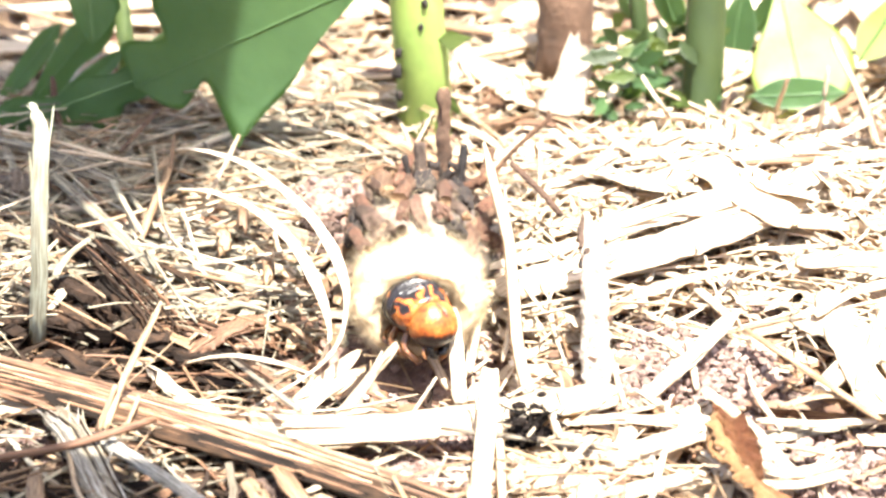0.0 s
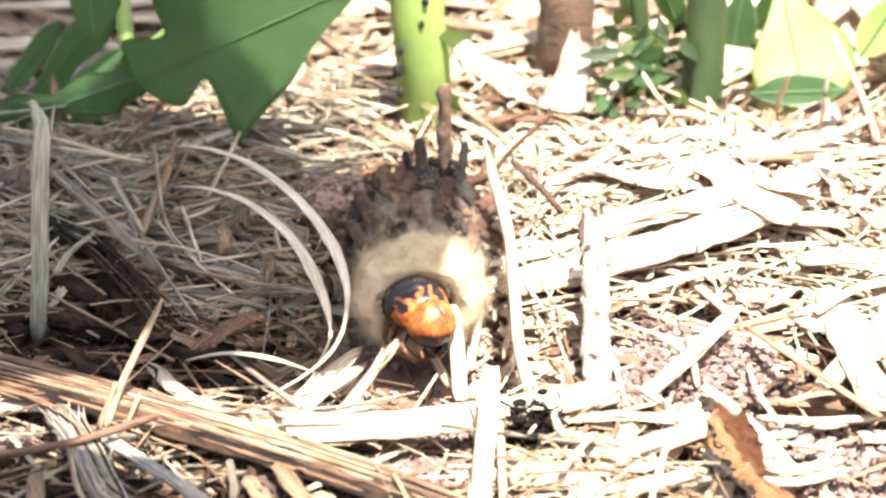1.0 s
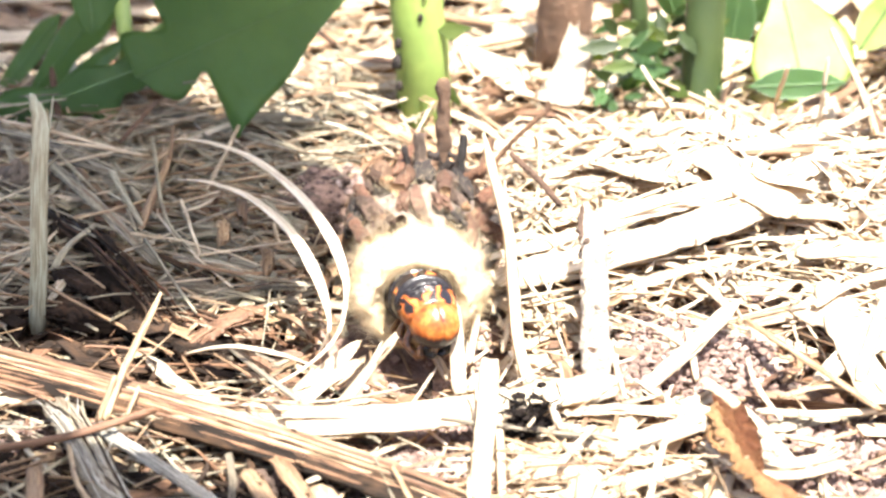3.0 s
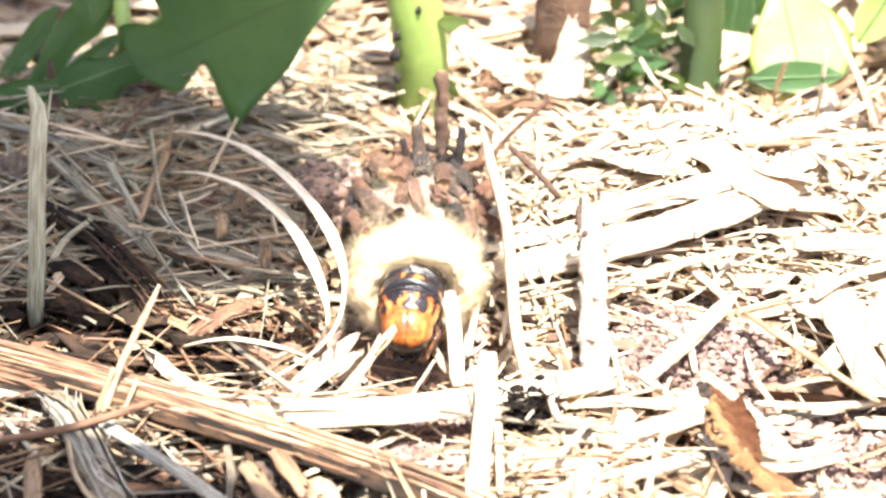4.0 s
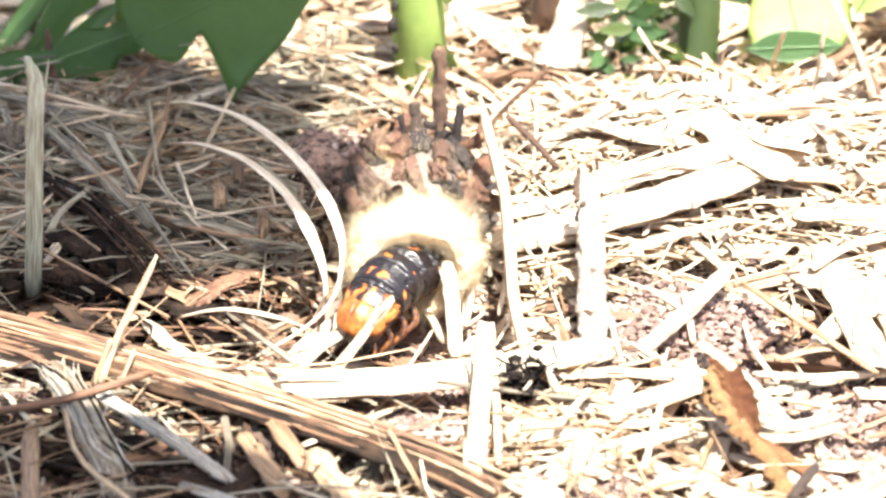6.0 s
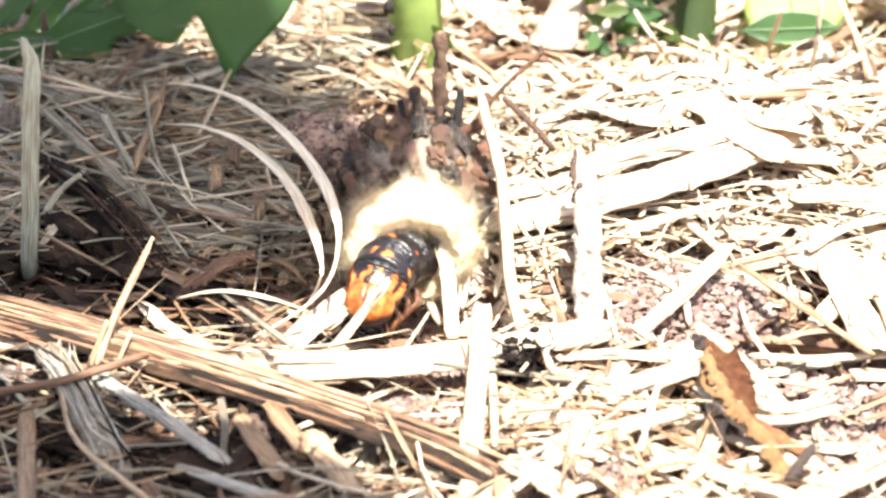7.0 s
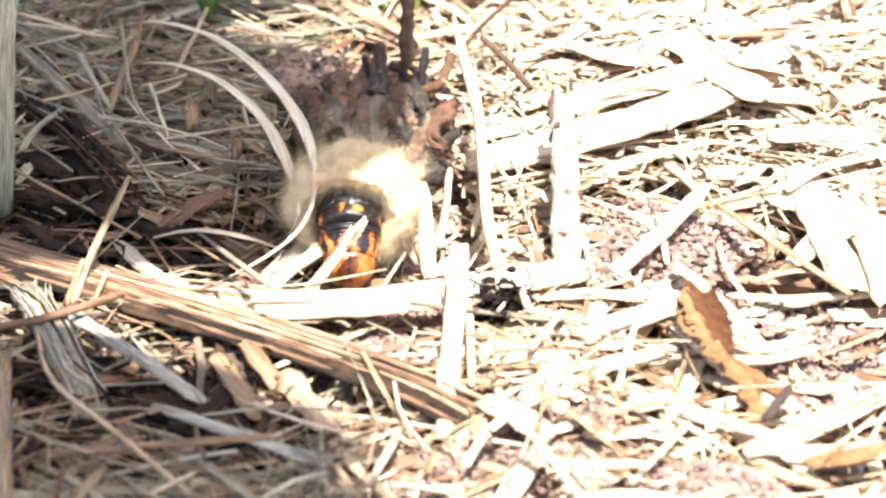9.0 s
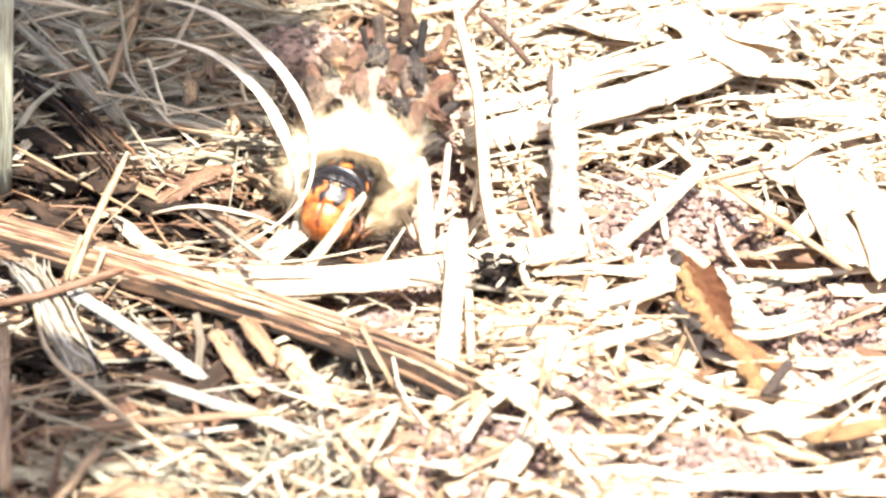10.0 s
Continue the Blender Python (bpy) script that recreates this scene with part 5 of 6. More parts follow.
# stout grey stick standing in the mulch
grey_stick = tagged(new("grey_stick"), "stout lichen-grey stick with broken bark leaning in the mulch", "stick")
STICK = [(15.5, -8.4, -0.4), (15.4, -6.0, 3.6), (15.5, -2.6, 6.3), (15.5, 1.4, 8.3), (15.3, 4.4, 9.7), (15.1, 5.8, 10.5)]
part("wood", add_twig(bmesh.new(), STICK, 1.3, random.Random(15), n=60, sides=28, end=0.8, tip=0.6, lumps=0.24), [LICHEN, LICHEN], grey_stick)
part("splinter", add_twig(bmesh.new(), [(14.4, 3.0, 9.6), (14.4, 4.4, 10.5), (14.6, 6.0, 11.6)], 0.3, random.Random(16), n=10, tip=0.4), [BARK, CUT], grey_stick, "dark bark splinter")

sr = random.Random(17)
for k in range(26):
    spot = spline(STICK, 60)[sr.randint(6, 58)]
    g = sr.uniform(0, 6.28)
    d = Vector((math.cos(g), -0.5 * abs(math.sin(g)), 0.7 * math.sin(g))).normalized()
    bm = add_chip(spot + d * 1.2, d, sr.uniform(0.14, 0.34), sr.uniform(0.2, 0.55), sr)
    part("bark_scale", bm, BARK if k % 3 == 0 else LICHEN, grey_stick, "small lifted scale of bark", smooth=False)

# dead leaf, curled
dead_leaf = tagged(new("dead_leaf"), "curled rust-brown dead leaf scrap with a crinkled yellow edge", "dead leaf")
bm = bmesh.new()
add_leaf(bm, (24.5, -20.5, 6.6), (0.3, -0.92, -0.12), (0.9, 0.3, 0.3), [(0, 0), (1.0, 0.4), (2.4, 0.5), (3.2, 1.3), (4.4, 1.5), (5.2, 1.3), (6.2, 1.6), (7.2, 1.2), (8.6, 1.0), (9.8, 0.6), (11, 0)], [(0, 0), (1.0, 0.35), (2.4, 0.5), (3.6, 1.1), (4.6, 1.0), (5.6, 1.4), (7, 1.2), (8, 1.3), (9.6, 0.9), (11, 0)], 0.10, 0.25, 0.25, 8, 60, 1.2, 0.9)
bmesh.ops.recalc_face_normals(bm, faces=bm.faces)
part("blade", bm, DEADLEAF, dead_leaf)
for pts, w in (([(25.1, -21.3, 5.8), (24.5, -26.0, 6.2), (25.0, -29.5, 6.0), (26.0, -31.4, 5.0), (27.3, -33.3, 4.2), (28.9, -36.4, 2.8), (29.6, -38.4, 1.8)], 1.7), ([(24.9, -21.9, 5.6), (24.5, -26.7, 5.8), (25.3, -29.8, 5.4)], 0.6)):
    bm = bmesh.new()
    add_blade(bm, pts, w, 0.3, n=44, sides=14, ridge=0.9, wob=0.6, kink=0.14, arch=0.6, taper=(0.3, 0.3), turn=30, twist=-30)
    part("curled_edge", bm, YELLOWLEAF, dead_leaf, "crinkled yellow leaf edge")
bm = bmesh.new()
add_blade(bm, [(25.8, -27.9, 4.8), (27.9, -30.2, 4.2), (30.9, -33.0, 3.2), (33.3, -34.4, 2.4)], 1.3, 0.5, n=20, sides=10, ridge=0.7, wob=0.4, kink=0.1, taper=(0.4, 0.3))
part("rolled_tail", bm, DEADLEAF, dead_leaf, "rolled brown tail of the leaf")
dead_leaf.matrix_basis = pose(0.00015, 0.0032, -0.0015)
straw("dead_leaf_strip", "dark rolled strip of dead leaf", BARK, [(29.8, -37.9, 3.0), (30.9, -36.3, 3.6), (32.2, -33.2, 3.4)], 1.0, 0.6, n=12, category="dead leaf")

# rotten bark and old wood among the straw
for pts, w, th, mat, lab in [
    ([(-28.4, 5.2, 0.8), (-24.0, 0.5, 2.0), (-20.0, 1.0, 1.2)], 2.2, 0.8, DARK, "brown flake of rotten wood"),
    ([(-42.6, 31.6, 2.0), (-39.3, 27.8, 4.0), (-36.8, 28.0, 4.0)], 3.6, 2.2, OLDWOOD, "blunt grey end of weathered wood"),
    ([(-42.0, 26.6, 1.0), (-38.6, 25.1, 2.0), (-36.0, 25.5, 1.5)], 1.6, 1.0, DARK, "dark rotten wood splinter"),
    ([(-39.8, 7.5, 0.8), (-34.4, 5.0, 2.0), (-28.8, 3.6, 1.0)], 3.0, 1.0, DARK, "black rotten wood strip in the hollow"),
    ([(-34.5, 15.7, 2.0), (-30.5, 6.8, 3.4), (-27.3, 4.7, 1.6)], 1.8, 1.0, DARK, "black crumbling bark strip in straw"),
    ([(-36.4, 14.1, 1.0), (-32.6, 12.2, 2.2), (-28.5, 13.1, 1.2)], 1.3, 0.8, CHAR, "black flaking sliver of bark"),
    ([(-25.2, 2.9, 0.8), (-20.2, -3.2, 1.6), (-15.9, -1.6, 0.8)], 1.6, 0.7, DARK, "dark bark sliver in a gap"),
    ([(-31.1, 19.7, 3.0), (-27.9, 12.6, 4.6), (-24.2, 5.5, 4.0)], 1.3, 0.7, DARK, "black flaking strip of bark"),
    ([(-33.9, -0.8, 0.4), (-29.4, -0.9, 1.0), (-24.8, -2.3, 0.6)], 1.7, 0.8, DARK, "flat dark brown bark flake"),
    ([(11.8, -7.9, 1.0), (14.2, -8.6, 1.6), (16.9, -8.5, 1.0)], 1.6, 0.5, BROWN, "rust-brown bark flake beside the stick"),
    ([(21.0, -17.1, 1.2), (23.1, -17.2, 1.8), (25.6, -15.0, 1.6)], 1.3, 0.5, STRAW, "tan folded straw scrap"),
    ([(31.1, 37.4, 4.5), (32.8, 34.7, 4.8), (34.4, 33.1, 4.0)], 1.2, 0.5, BROWN, "brown bark flake on the straw heap"),
    ([(37.3, 11.9, 1.5), (40.0, 8.7, 2.2), (42.9, 8.9, 1.5)], 3.0, 1.6, BARK, "dark brown lump of bark in a hollow"),
    ([(4.8, 53.5, 1.0), (10.1, 55.6, 2.0), (15.4, 59.5, 1.0)], 2.6, 0.6, BROWN, "long tan bark strip behind the case"),
    ([(-29.6, 53.3, 2.0), (-24.2, 49.8, 3.5), (-18.6, 51.1, 2.0)], 3.0, 0.6, STRAW, "curled tan dead leaf under the weed"),
    ([(13.8, 44.6, 2.0), (17.3, 42.6, 3.2), (21.2, 46.8, 2.0)], 1.3, 0.5, BROWN, "brown leaf scrap behind the heap"),
]:
    straw("bark_flake", lab, mat, pts, w, th, "", "bark", n=22, sides=14, arch=0.1, wob=0.32, taper=(0.35, 0.3), ridge=0.8, kink=0.12, jag=1.6, turn=rng.uniform(-12, 12), smooth=False, slivers=14)

# clod of soil beside the case
clod_r = random.Random(4)
bm = bmesh.new()
for dx, dy, dz, s in ((0, 0, 1.2, 3.0), (-3.2, 1.0, 0.7, 2.2), (2.6, 2.0, 0.9, 2.1), (-0.6, 4.0, 1.0, 2.4)):
    add_lump(bm, Vector((-8.6, 26.0, 0.6)) + Vector((dx, dy, dz)), s * 1.2, clod_r, sub=4, rough=0.22, flat=0.75)
for v in bm.verts:
    v.co += v.co.normalized() * (0.0006 * noise.noise(v.co * 1100) + 0.0004 * noise.noise(v.co * 2900))
bm.normal_update()
spots = [(v.co.copy(), v.normal.copy()) for v in bm.verts]
clod = tagged(mesh_object("soil_clod", bm, SOIL, smooth=False), "reddish-brown crumbly clod of soil", "soil")
bm = bmesh.new()
for co, nrm in clod_r.sample(spots, 620):
    add_lump(bm, co / MM + nrm * 0.1, 0.12 + 0.4 * clod_r.random() ** 2, clod_r, rough=0.6)
tagged(part("crumb_coat", bm, CRUMB, clod, "grainy crumbs stuck to the clod", smooth=False), kind="stuff")

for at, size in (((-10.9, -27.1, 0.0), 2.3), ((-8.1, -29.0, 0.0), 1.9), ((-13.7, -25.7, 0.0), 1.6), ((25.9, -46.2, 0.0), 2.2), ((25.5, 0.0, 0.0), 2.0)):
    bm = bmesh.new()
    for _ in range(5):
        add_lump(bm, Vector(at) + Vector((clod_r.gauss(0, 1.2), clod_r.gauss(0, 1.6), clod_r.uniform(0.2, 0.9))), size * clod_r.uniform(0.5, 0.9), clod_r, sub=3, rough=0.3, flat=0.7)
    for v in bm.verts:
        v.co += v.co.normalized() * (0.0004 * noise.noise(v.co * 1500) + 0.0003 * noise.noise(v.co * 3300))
    tagged(mesh_object("soil_clod", bm, DARKSOIL, smooth=False), "small crumbly clod of dark soil", "soil")

# debris beside the upright strip, coloured black for the shade in its hole
bm = bmesh.new()
dr = random.Random(9)
c0 = Vector((9.3, -18.4, 3.4))
for _ in range(90):
    add_lump(bm, c0 + Vector((dr.gauss(0, 1.1), dr.gauss(0, 1.5), dr.uniform(-2.4, 1.2))), dr.uniform(0.25, 0.7), dr, rough=0.6, flat=0.6)
for _ in range(34):
    a = c0 + Vector((dr.gauss(0, 0.8), dr.gauss(0, 1.0), dr.uniform(0.2, 1.2)))
    add_blade(bm, [a, a + Vector((dr.gauss(0, 1), dr.gauss(0, 1), dr.uniform(0, 1.4)))], 0.2, 0.2, n=3)
tagged(mesh_object("rotten_debris", bm, HOLE_BLACK, smooth=False), "small clump of debris blackened for the shade of its hole", "debris")
for pts, w in (([(8.5, -19.4, 4.4), (9.6, -18.8, 4.8), (10.6, -18.6, 4.6)], 0.4), ([(10.6, -17.6, 5.0), (11.1, -18.6, 4.9), (11.9, -20.4, 3.2)], 0.75), ([(9.2, -20.6, 3.4), (9.9, -19.9, 3.9)], 0.3)):
    straw("straw_bit", "short pale straw bit lying over black debris", PALE, pts, w, 0.3, "", "straw", n=8)

for name, mat, pts, w, lab in [
    ("dry_straw", PALE, [(19.4, -10.9, 2.0), (23.8, -6.0, 3.6), (28.1, 0.3, 4.6)], 1.7, "pale straw lying across the soil"),
    ("dry_straw", PALE, [(24.0, -9.0, 1.8), (23.9, -5.9, 3.0), (23.7, -2.4, 3.4)], 0.7, "short straw across another"),
    ("dry_straw", PALE, [(11.8, -14.4, 1.5), (18.2, -15.5, 2.4), (24.8, -16.6, 2.8)], 1.3, "pale straw lying flat on the mulch"),
    ("dry_straw", PALE, [(28.8, -13.9, 1.4), (34.4, -15.4, 2.0), (41.4, -13.4, 1.4)], 1.0, "pale straw lying flat on the mulch"),
    ("dry_straw", PALE, [(33.8, 13.6, 3.0), (37.3, 4.2, 2.4), (41.4, -8.6, 1.6)], 3.2, "broad bleached blade lying in the sun"),
    ("dry_straw", PALE, [(34.1, 9.5, 5.2), (38.7, 9.8, 5.6), (43.9, 10.3, 5.0)], 2.2, "bleached blade crossing the heap"),
    ("dry_straw", STRAW, [(28.8, -1.1, 3.6), (33.0, -8.6, 3.8), (39.1, -16.2, 2.6)], 1.0, "yellow straw on the soil"),
    ("dry_straw", PALE, [(9.6, 4.6, 2.5), (13.6, 5.4, 3.5), (19.4, 9.4, 3.0)], 0.7, "thin straw behind the stick"),
    ("dry_straw", PALE, [(18.0, 12.3, 3.0), (23.4, 9.5, 3.8), (27.6, 2.6, 3.2)], 1.2, "pale straw on the mulch"),
    ("dry_straw", STRAW, [(17.3, 8.0, 2.5), (21.8, 6.4, 3.0), (26.0, 5.6, 2.4)], 0.5, "thin yellow straw on the mulch"),
    ("dry_straw", PALE, [(27.1, 28.3, 7.0), (30.3, 20.2, 7.4), (34.1, 15.1, 6.0)], 4.2, "broad bleached blade sloping over the heap"),
    ("dry_straw", PALE, [(31.1, 24.9, 7.6), (33.4, 20.6, 7.8), (37.2, 21.3, 6.6)], 3.4, "broad bleached blade on the heap"),
    ("dry_straw", PALE, [(34.8, 11.4, 4.6), (39.2, 9.3, 5.0), (45.7, 7.9, 4.0)], 3.4, "broad bleached blade lying in the sun"),
    ("dry_straw", PALE, [(36.8, 5.5, 4.0), (37.3, -5.4, 3.8), (39.2, -14.7, 2.6)], 3.6, "broad bleached sheath lying in the sun"),
    ("dry_straw", PALE, [(41.5, 6.3, 3.6), (41.3, -4.6, 3.4), (42.3, -17.0, 2.2)], 3.0, "broad bleached sheath lying in the sun"),
    ("dry_straw", PALE, [(17.0, 29.5, 5.6), (21.6, 24.2, 6.2), (26.5, 25.5, 5.6)], 3.2, "broad bleached blade on the heap"),
    ("dry_straw", PALE, [(11.6, 27.7, 4.6), (16.0, 29.5, 5.6), (20.6, 35.6, 5.6)], 2.4, "bleached blade on the heap"),
    ("dry_straw", PALE, [(22.1, 33.9, 6.6), (26.4, 33.9, 7.2), (31.8, 33.3, 6.6)], 2.8, "broad bleached blade on top of the heap"),
    ("dry_straw", PALE, [(27.7, -22.6, 2.0), (30.7, -25.1, 2.6), (35.1, -22.5, 2.2)], 1.5, "ribbed bleached straw strip"),
    ("dry_straw", PALE, [(27.6, -26.0, 2.0), (31.0, -27.2, 2.4), (35.4, -24.3, 2.0)], 1.2, "ribbed bleached straw strip"),
    ("dry_straw", PALE, [(16.3, -20.6, 2.0), (20.3, -20.7, 2.6), (24.7, -17.4, 2.4)], 2.6, "broad pale straw lying on the soil"),
    ("dry_straw", PALE, [(7.6, -24.4, 1.4), (10.4, -24.5, 2.0), (13.6, -24.3, 1.6)], 3.4, "torn bleached straw scrap"),
    ("dry_straw", PALE, [(13.9, -28.2, 1.4), (19.0, -26.8, 2.2), (23.8, -24.2, 1.8)], 2.0, "bleached blade on the soil"),
    ("dry_straw", PALE, [(34.4, -10.1, 2.4), (38.1, -6.7, 3.4), (42.6, -1.5, 3.0)], 2.4, "bleached blade crossing the sheath"),
    ("dry_straw", PALE, [(34.8, -0.3, 4.6), (38.1, 3.4, 5.0), (43.0, 7.0, 4.4)], 1.4, "bleached straw crossing the sheath"),
    ("dry_straw", PALE, [(37.6, -12.1, 3.4), (39.2, -7.0, 4.6), (41.5, 2.0, 4.6)], 1.2, "bleached straw upright on the sheath"),
    ("dry_straw", STRAW, [(30.8, -12.5, 2.0), (35.2, -11.9, 2.8), (40.3, -13.9, 2.2)], 1.1, "yellow straw on the soil"),
    ("dead_leaf_scrap", YELLOWLEAF, [(32.5, -43.8, 2.6), (35.5, -44.3, 3.4), (38.9, -41.2, 2.6)], 3.0, "flat yellow-brown leaf scrap"),
    ("dry_straw", PALE, [(24.7, -10.1, 2.4), (28.0, -18.1, 2.8), (31.6, -26.1, 1.8)], 1.4, "bleached straw across the soil"),
    ("dry_straw", STRAW, [(-8.1, -27.6, 1.6), (-6.1, -34.1, 2.6), (-3.8, -38.0, 2.0)], 2.4, "tan flat straw chip under the stalk"),
    ("dry_straw", STRAW, [(-13.7, -26.2, 2.4), (-12.0, -32.0, 3.0), (-9.8, -36.2, 2.0)], 1.9, "tan flat straw strip under the stalk"),
    ("dry_straw", STRAW, [(-21.6, -51.4, 2.6), (-17.0, -52.3, 3.4), (-12.7, -54.2, 2.6)], 3.0, "folded tan leaf sheath on the mulch"),
    ("dry_straw", GREY, [(-31.0, -48.7, 2.0), (-28.8, -48.9, 2.6), (-25.5, -48.3, 2.0)], 2.2, "pale torn strip in the shade"),
    ("dry_straw", GREY, [(-29.6, 33.1, 4.0), (-25.4, 20.9, 4.5), (-22.1, 18.5, 3.0)], 0.6, "thin grey straw in the hay"),
    ("dry_straw", STRAW, [(-27.1, 29.1, 4.0), (-24.6, 32.2, 5.0), (-22.7, 37.0, 5.0)], 1.2, "tan straw under the weed"),
    ("dry_straw", GREY, [(-22.6, 25.6, 3.5), (-21.3, 18.8, 4.0), (-19.9, 16.4, 2.5)], 0.6, "pale thin straw in the hay"),
    ("dry_straw", STRAW, [(-19.4, 25.7, 2.0), (-18.2, 18.5, 3.0), (-17.8, 15.7, 2.0)], 1.8, "frayed tan straw flake"),
    ("dry_straw", STRAW, [(-15.8, 18.5, 3.0), (-12.9, 11.7, 3.6), (-9.3, 9.1, 2.0)], 0.8, "brown straw stem in the hay"),
    ("dry_straw", GREY, [(-31.7, 7.8, 1.5), (-30.1, 7.3, 2.0), (-28.2, 9.5, 1.5)], 1.0, "pale straw chip in the shade"),
    ("dry_straw", PALE, [(-23.4, -4.1, 1.5), (-19.7, -10.9, 2.0), (-16.2, -13.1, 1.5)], 1.8, "pale flat blade beside the stalk"),
    ("dry_straw", PALE, [(-37.6, -11.0, 1.5), (-32.6, -12.3, 2.0), (-28.7, -12.8, 1.6)], 2.2, "bleached blade beside the stalk"),
    ("dry_straw", SPLINTER, [(-18.2, -33.9, 2.0), (-10.7, -41.2, 3.6), (-3.4, -44.1, 2.5)], 1.3, "long pale grey straw on mulch"),
    ("dry_straw", STRAW, [(-28.9, -21.5, 3.0), (-26.3, -33.8, 4.5), (-20.2, -43.3, 4.8), (-14.4, -49.4, 3.0)], 0.5, "thin bent straw over the mulch"),
    ("dry_straw", STRAW, [(-12.0, -22.1, 2.0), (-9.9, -28.7, 3.0), (-8.0, -31.6, 2.0)], 1.9, "tan flat straw chip on mulch"),
    ("dry_straw", STRAW, [(-31.3, -24.5, 2.0), (-29.4, -41.0, 4.0), (-28.2, -52.0, 3.0)], 1.5, "stiff pale blade at the edge"),
    ("dry_straw", STRAW, [(-24.6, -52.8, 2.0), (-23.0, -49.6, 3.0), (-21.6, -43.7, 2.0)], 1.0, "tan straw end on the mulch"),
    ("dry_straw", STRAW, [(-4.2, -39.7, 2.0), (-0.6, -47.9, 3.0), (3.3, -52.4, 2.0)], 1.1, "tan straw on the mulch"),
    ("dry_straw", PALE, [(19.7, -30.3, 1.8), (24.3, -36.2, 2.8), (29.9, -39.2, 2.2)], 2.3, "bleached straw blade with a cut end"),
    ("dry_straw", PALE, [(28.1, -41.8, 2.2), (34.0, -37.9, 3.0), (41.1, -31.1, 2.5)], 2.3, "bleached straw blade on the mulch"),
    ("dry_straw", PALE, [(7.9, -32.2, 1.8), (10.5, -37.1, 2.8), (13.2, -39.3, 2.0)], 2.8, "bleached flat straw chip"),
    ("dry_straw", PALE, [(8.0, -52.0, 2.0), (10.0, -48.0, 2.8), (12.5, -40.7, 2.2)], 1.8, "bleached straw blade on the mulch"),
    ("dry_straw", PALE, [(11.1, -38.6, 1.6), (13.8, -37.9, 2.2), (16.4, -35.6, 1.8)], 1.3, "bleached straw chip on the mulch"),
    ("dry_straw", PALE, [(18.8, -46.2, 2.0), (21.2, -43.2, 3.0), (24.0, -37.5, 2.4)], 0.65, "thin pale straw on the mulch"),
    ("dry_straw", PALE, [(17.0, -49.3, 1.6), (27.7, -49.4, 2.4), (39.3, -49.6, 1.8)], 3.0, "broad bleached blade lying flat"),
    ("dry_straw", STRAW, [(5.5, -46.5, 1.2), (9.4, -44.8, 2.2), (12.1, -41.1, 2.0)], 1.6, "tan straw blade on the mulch"),
    ("dry_straw", PALE, [(9.6, -19.1, 1.2), (12.8, -19.7, 1.8), (16.4, -19.1, 1.2)], 3.2, "pale torn straw scrap"),
    ("dry_straw", PALE, [(15.0, -24.4, 1.4), (17.0, -20.0, 2.2), (18.4, -16.2, 1.8)], 1.4, "pale straw scrap on the soil"),
    ("dry_straw", PALE, [(10.3, -28.8, 1.2), (16.7, -27.8, 2.2), (24.3, -24.8, 1.6)], 1.0, "pale straw lying on the soil"),
    ("dry_straw", PALE, [(-19.1, 40.6, 3.0), (-18.1, 40.2, 4.5), (-17.6, 41.6, 5.0)], 0.7, "straw tip before the weed leaf"),
    ("dry_straw", PALE, [(17.9, 49.5, 3.0), (18.6, 47.6, 5.0), (19.5, 49.7, 6.0)], 1.0, "pale straw end before the weed"),
    ("dry_straw", PALE, [(25.0, 44.9, 4.0), (23.4, 42.9, 7.0), (21.8, 44.6, 9.0)], 0.5, "thin straw tip above the heap"),
    ("dry_straw", PALE, [(35.4, 47.1, 4.0), (35.4, 41.9, 8.0), (35.8, 39.7, 11.0)], 0.5, "bleached straw tip above the heap"),
    ("dry_straw", PALE, [(38.3, 37.9, 4.0), (38.7, 35.2, 9.0), (39.0, 34.5, 14.0)], 0.5, "bleached straw tip above the heap"),
    ("dry_straw", STRAW, [(44.4, 33.5, 5.0), (42.4, 37.1, 10.0), (39.9, 41.8, 14.0)], 1.0, "long leaning dry stem"),
]:
    straw(name, lab, mat, pts, w, 0.4, "", "straw", slivers=3 if w < 3.5 else -int(w * 1.5), n=14, arch=0.22, wob=0.09, turn=rng.uniform(-14, 14), taper=(rng.uniform(0.3, 0.9), rng.uniform(0.3, 0.9)))


# ---- loose straw litter ----
def litter_line(r, x, y, lo, hi, layer):
    length, g = lo + (hi - lo) * r.random() ** 1.5, r.uniform(0, math.pi * 2)
    if x < -8 and r.random() < 0.35:
        g = r.gauss(-0.45, 0.5)
    tilt = r.gauss(0, 0.10 if x < -5 else 0.13)
    d = Vector((math.cos(g) * math.cos(tilt), math.sin(g) * math.cos(tilt), math.sin(tilt)))
    a, b = Vector((x, y, 0)) - d * length / 2, Vector((x, y, 0)) + d * length / 2
    base = max(ground_height(a.x, a.y) - a.z, ground_height(b.x, b.y) - b.z) + layer * r.random() ** 1.4
    a.z += base
    b.z += base
    m = (a + b) / 2
    if r.random() < 0.4:
        m += Vector((-d.y, d.x, 0)) * r.gauss(0, length * 0.07) + Vector((0, 0, r.uniform(0, 0.05) * length))
    return [a, m, b]


def near_case(pts, room=0.0):
    return any(-9.5 - room < p.x < 7.5 + room and -13 < p.y < 29 for p in spline(pts, 6))


def hollow(x, y):
    """The two half-bare hollows with rotten bark and bare soil, their shade deepened by dark bits."""
    return ((x + 30) / 9) ** 2 + ((y - 4) / 6) ** 2 < 1 or ((x + 22) / 13) ** 2 + ((y + 30) / 8) ** 2 < 1


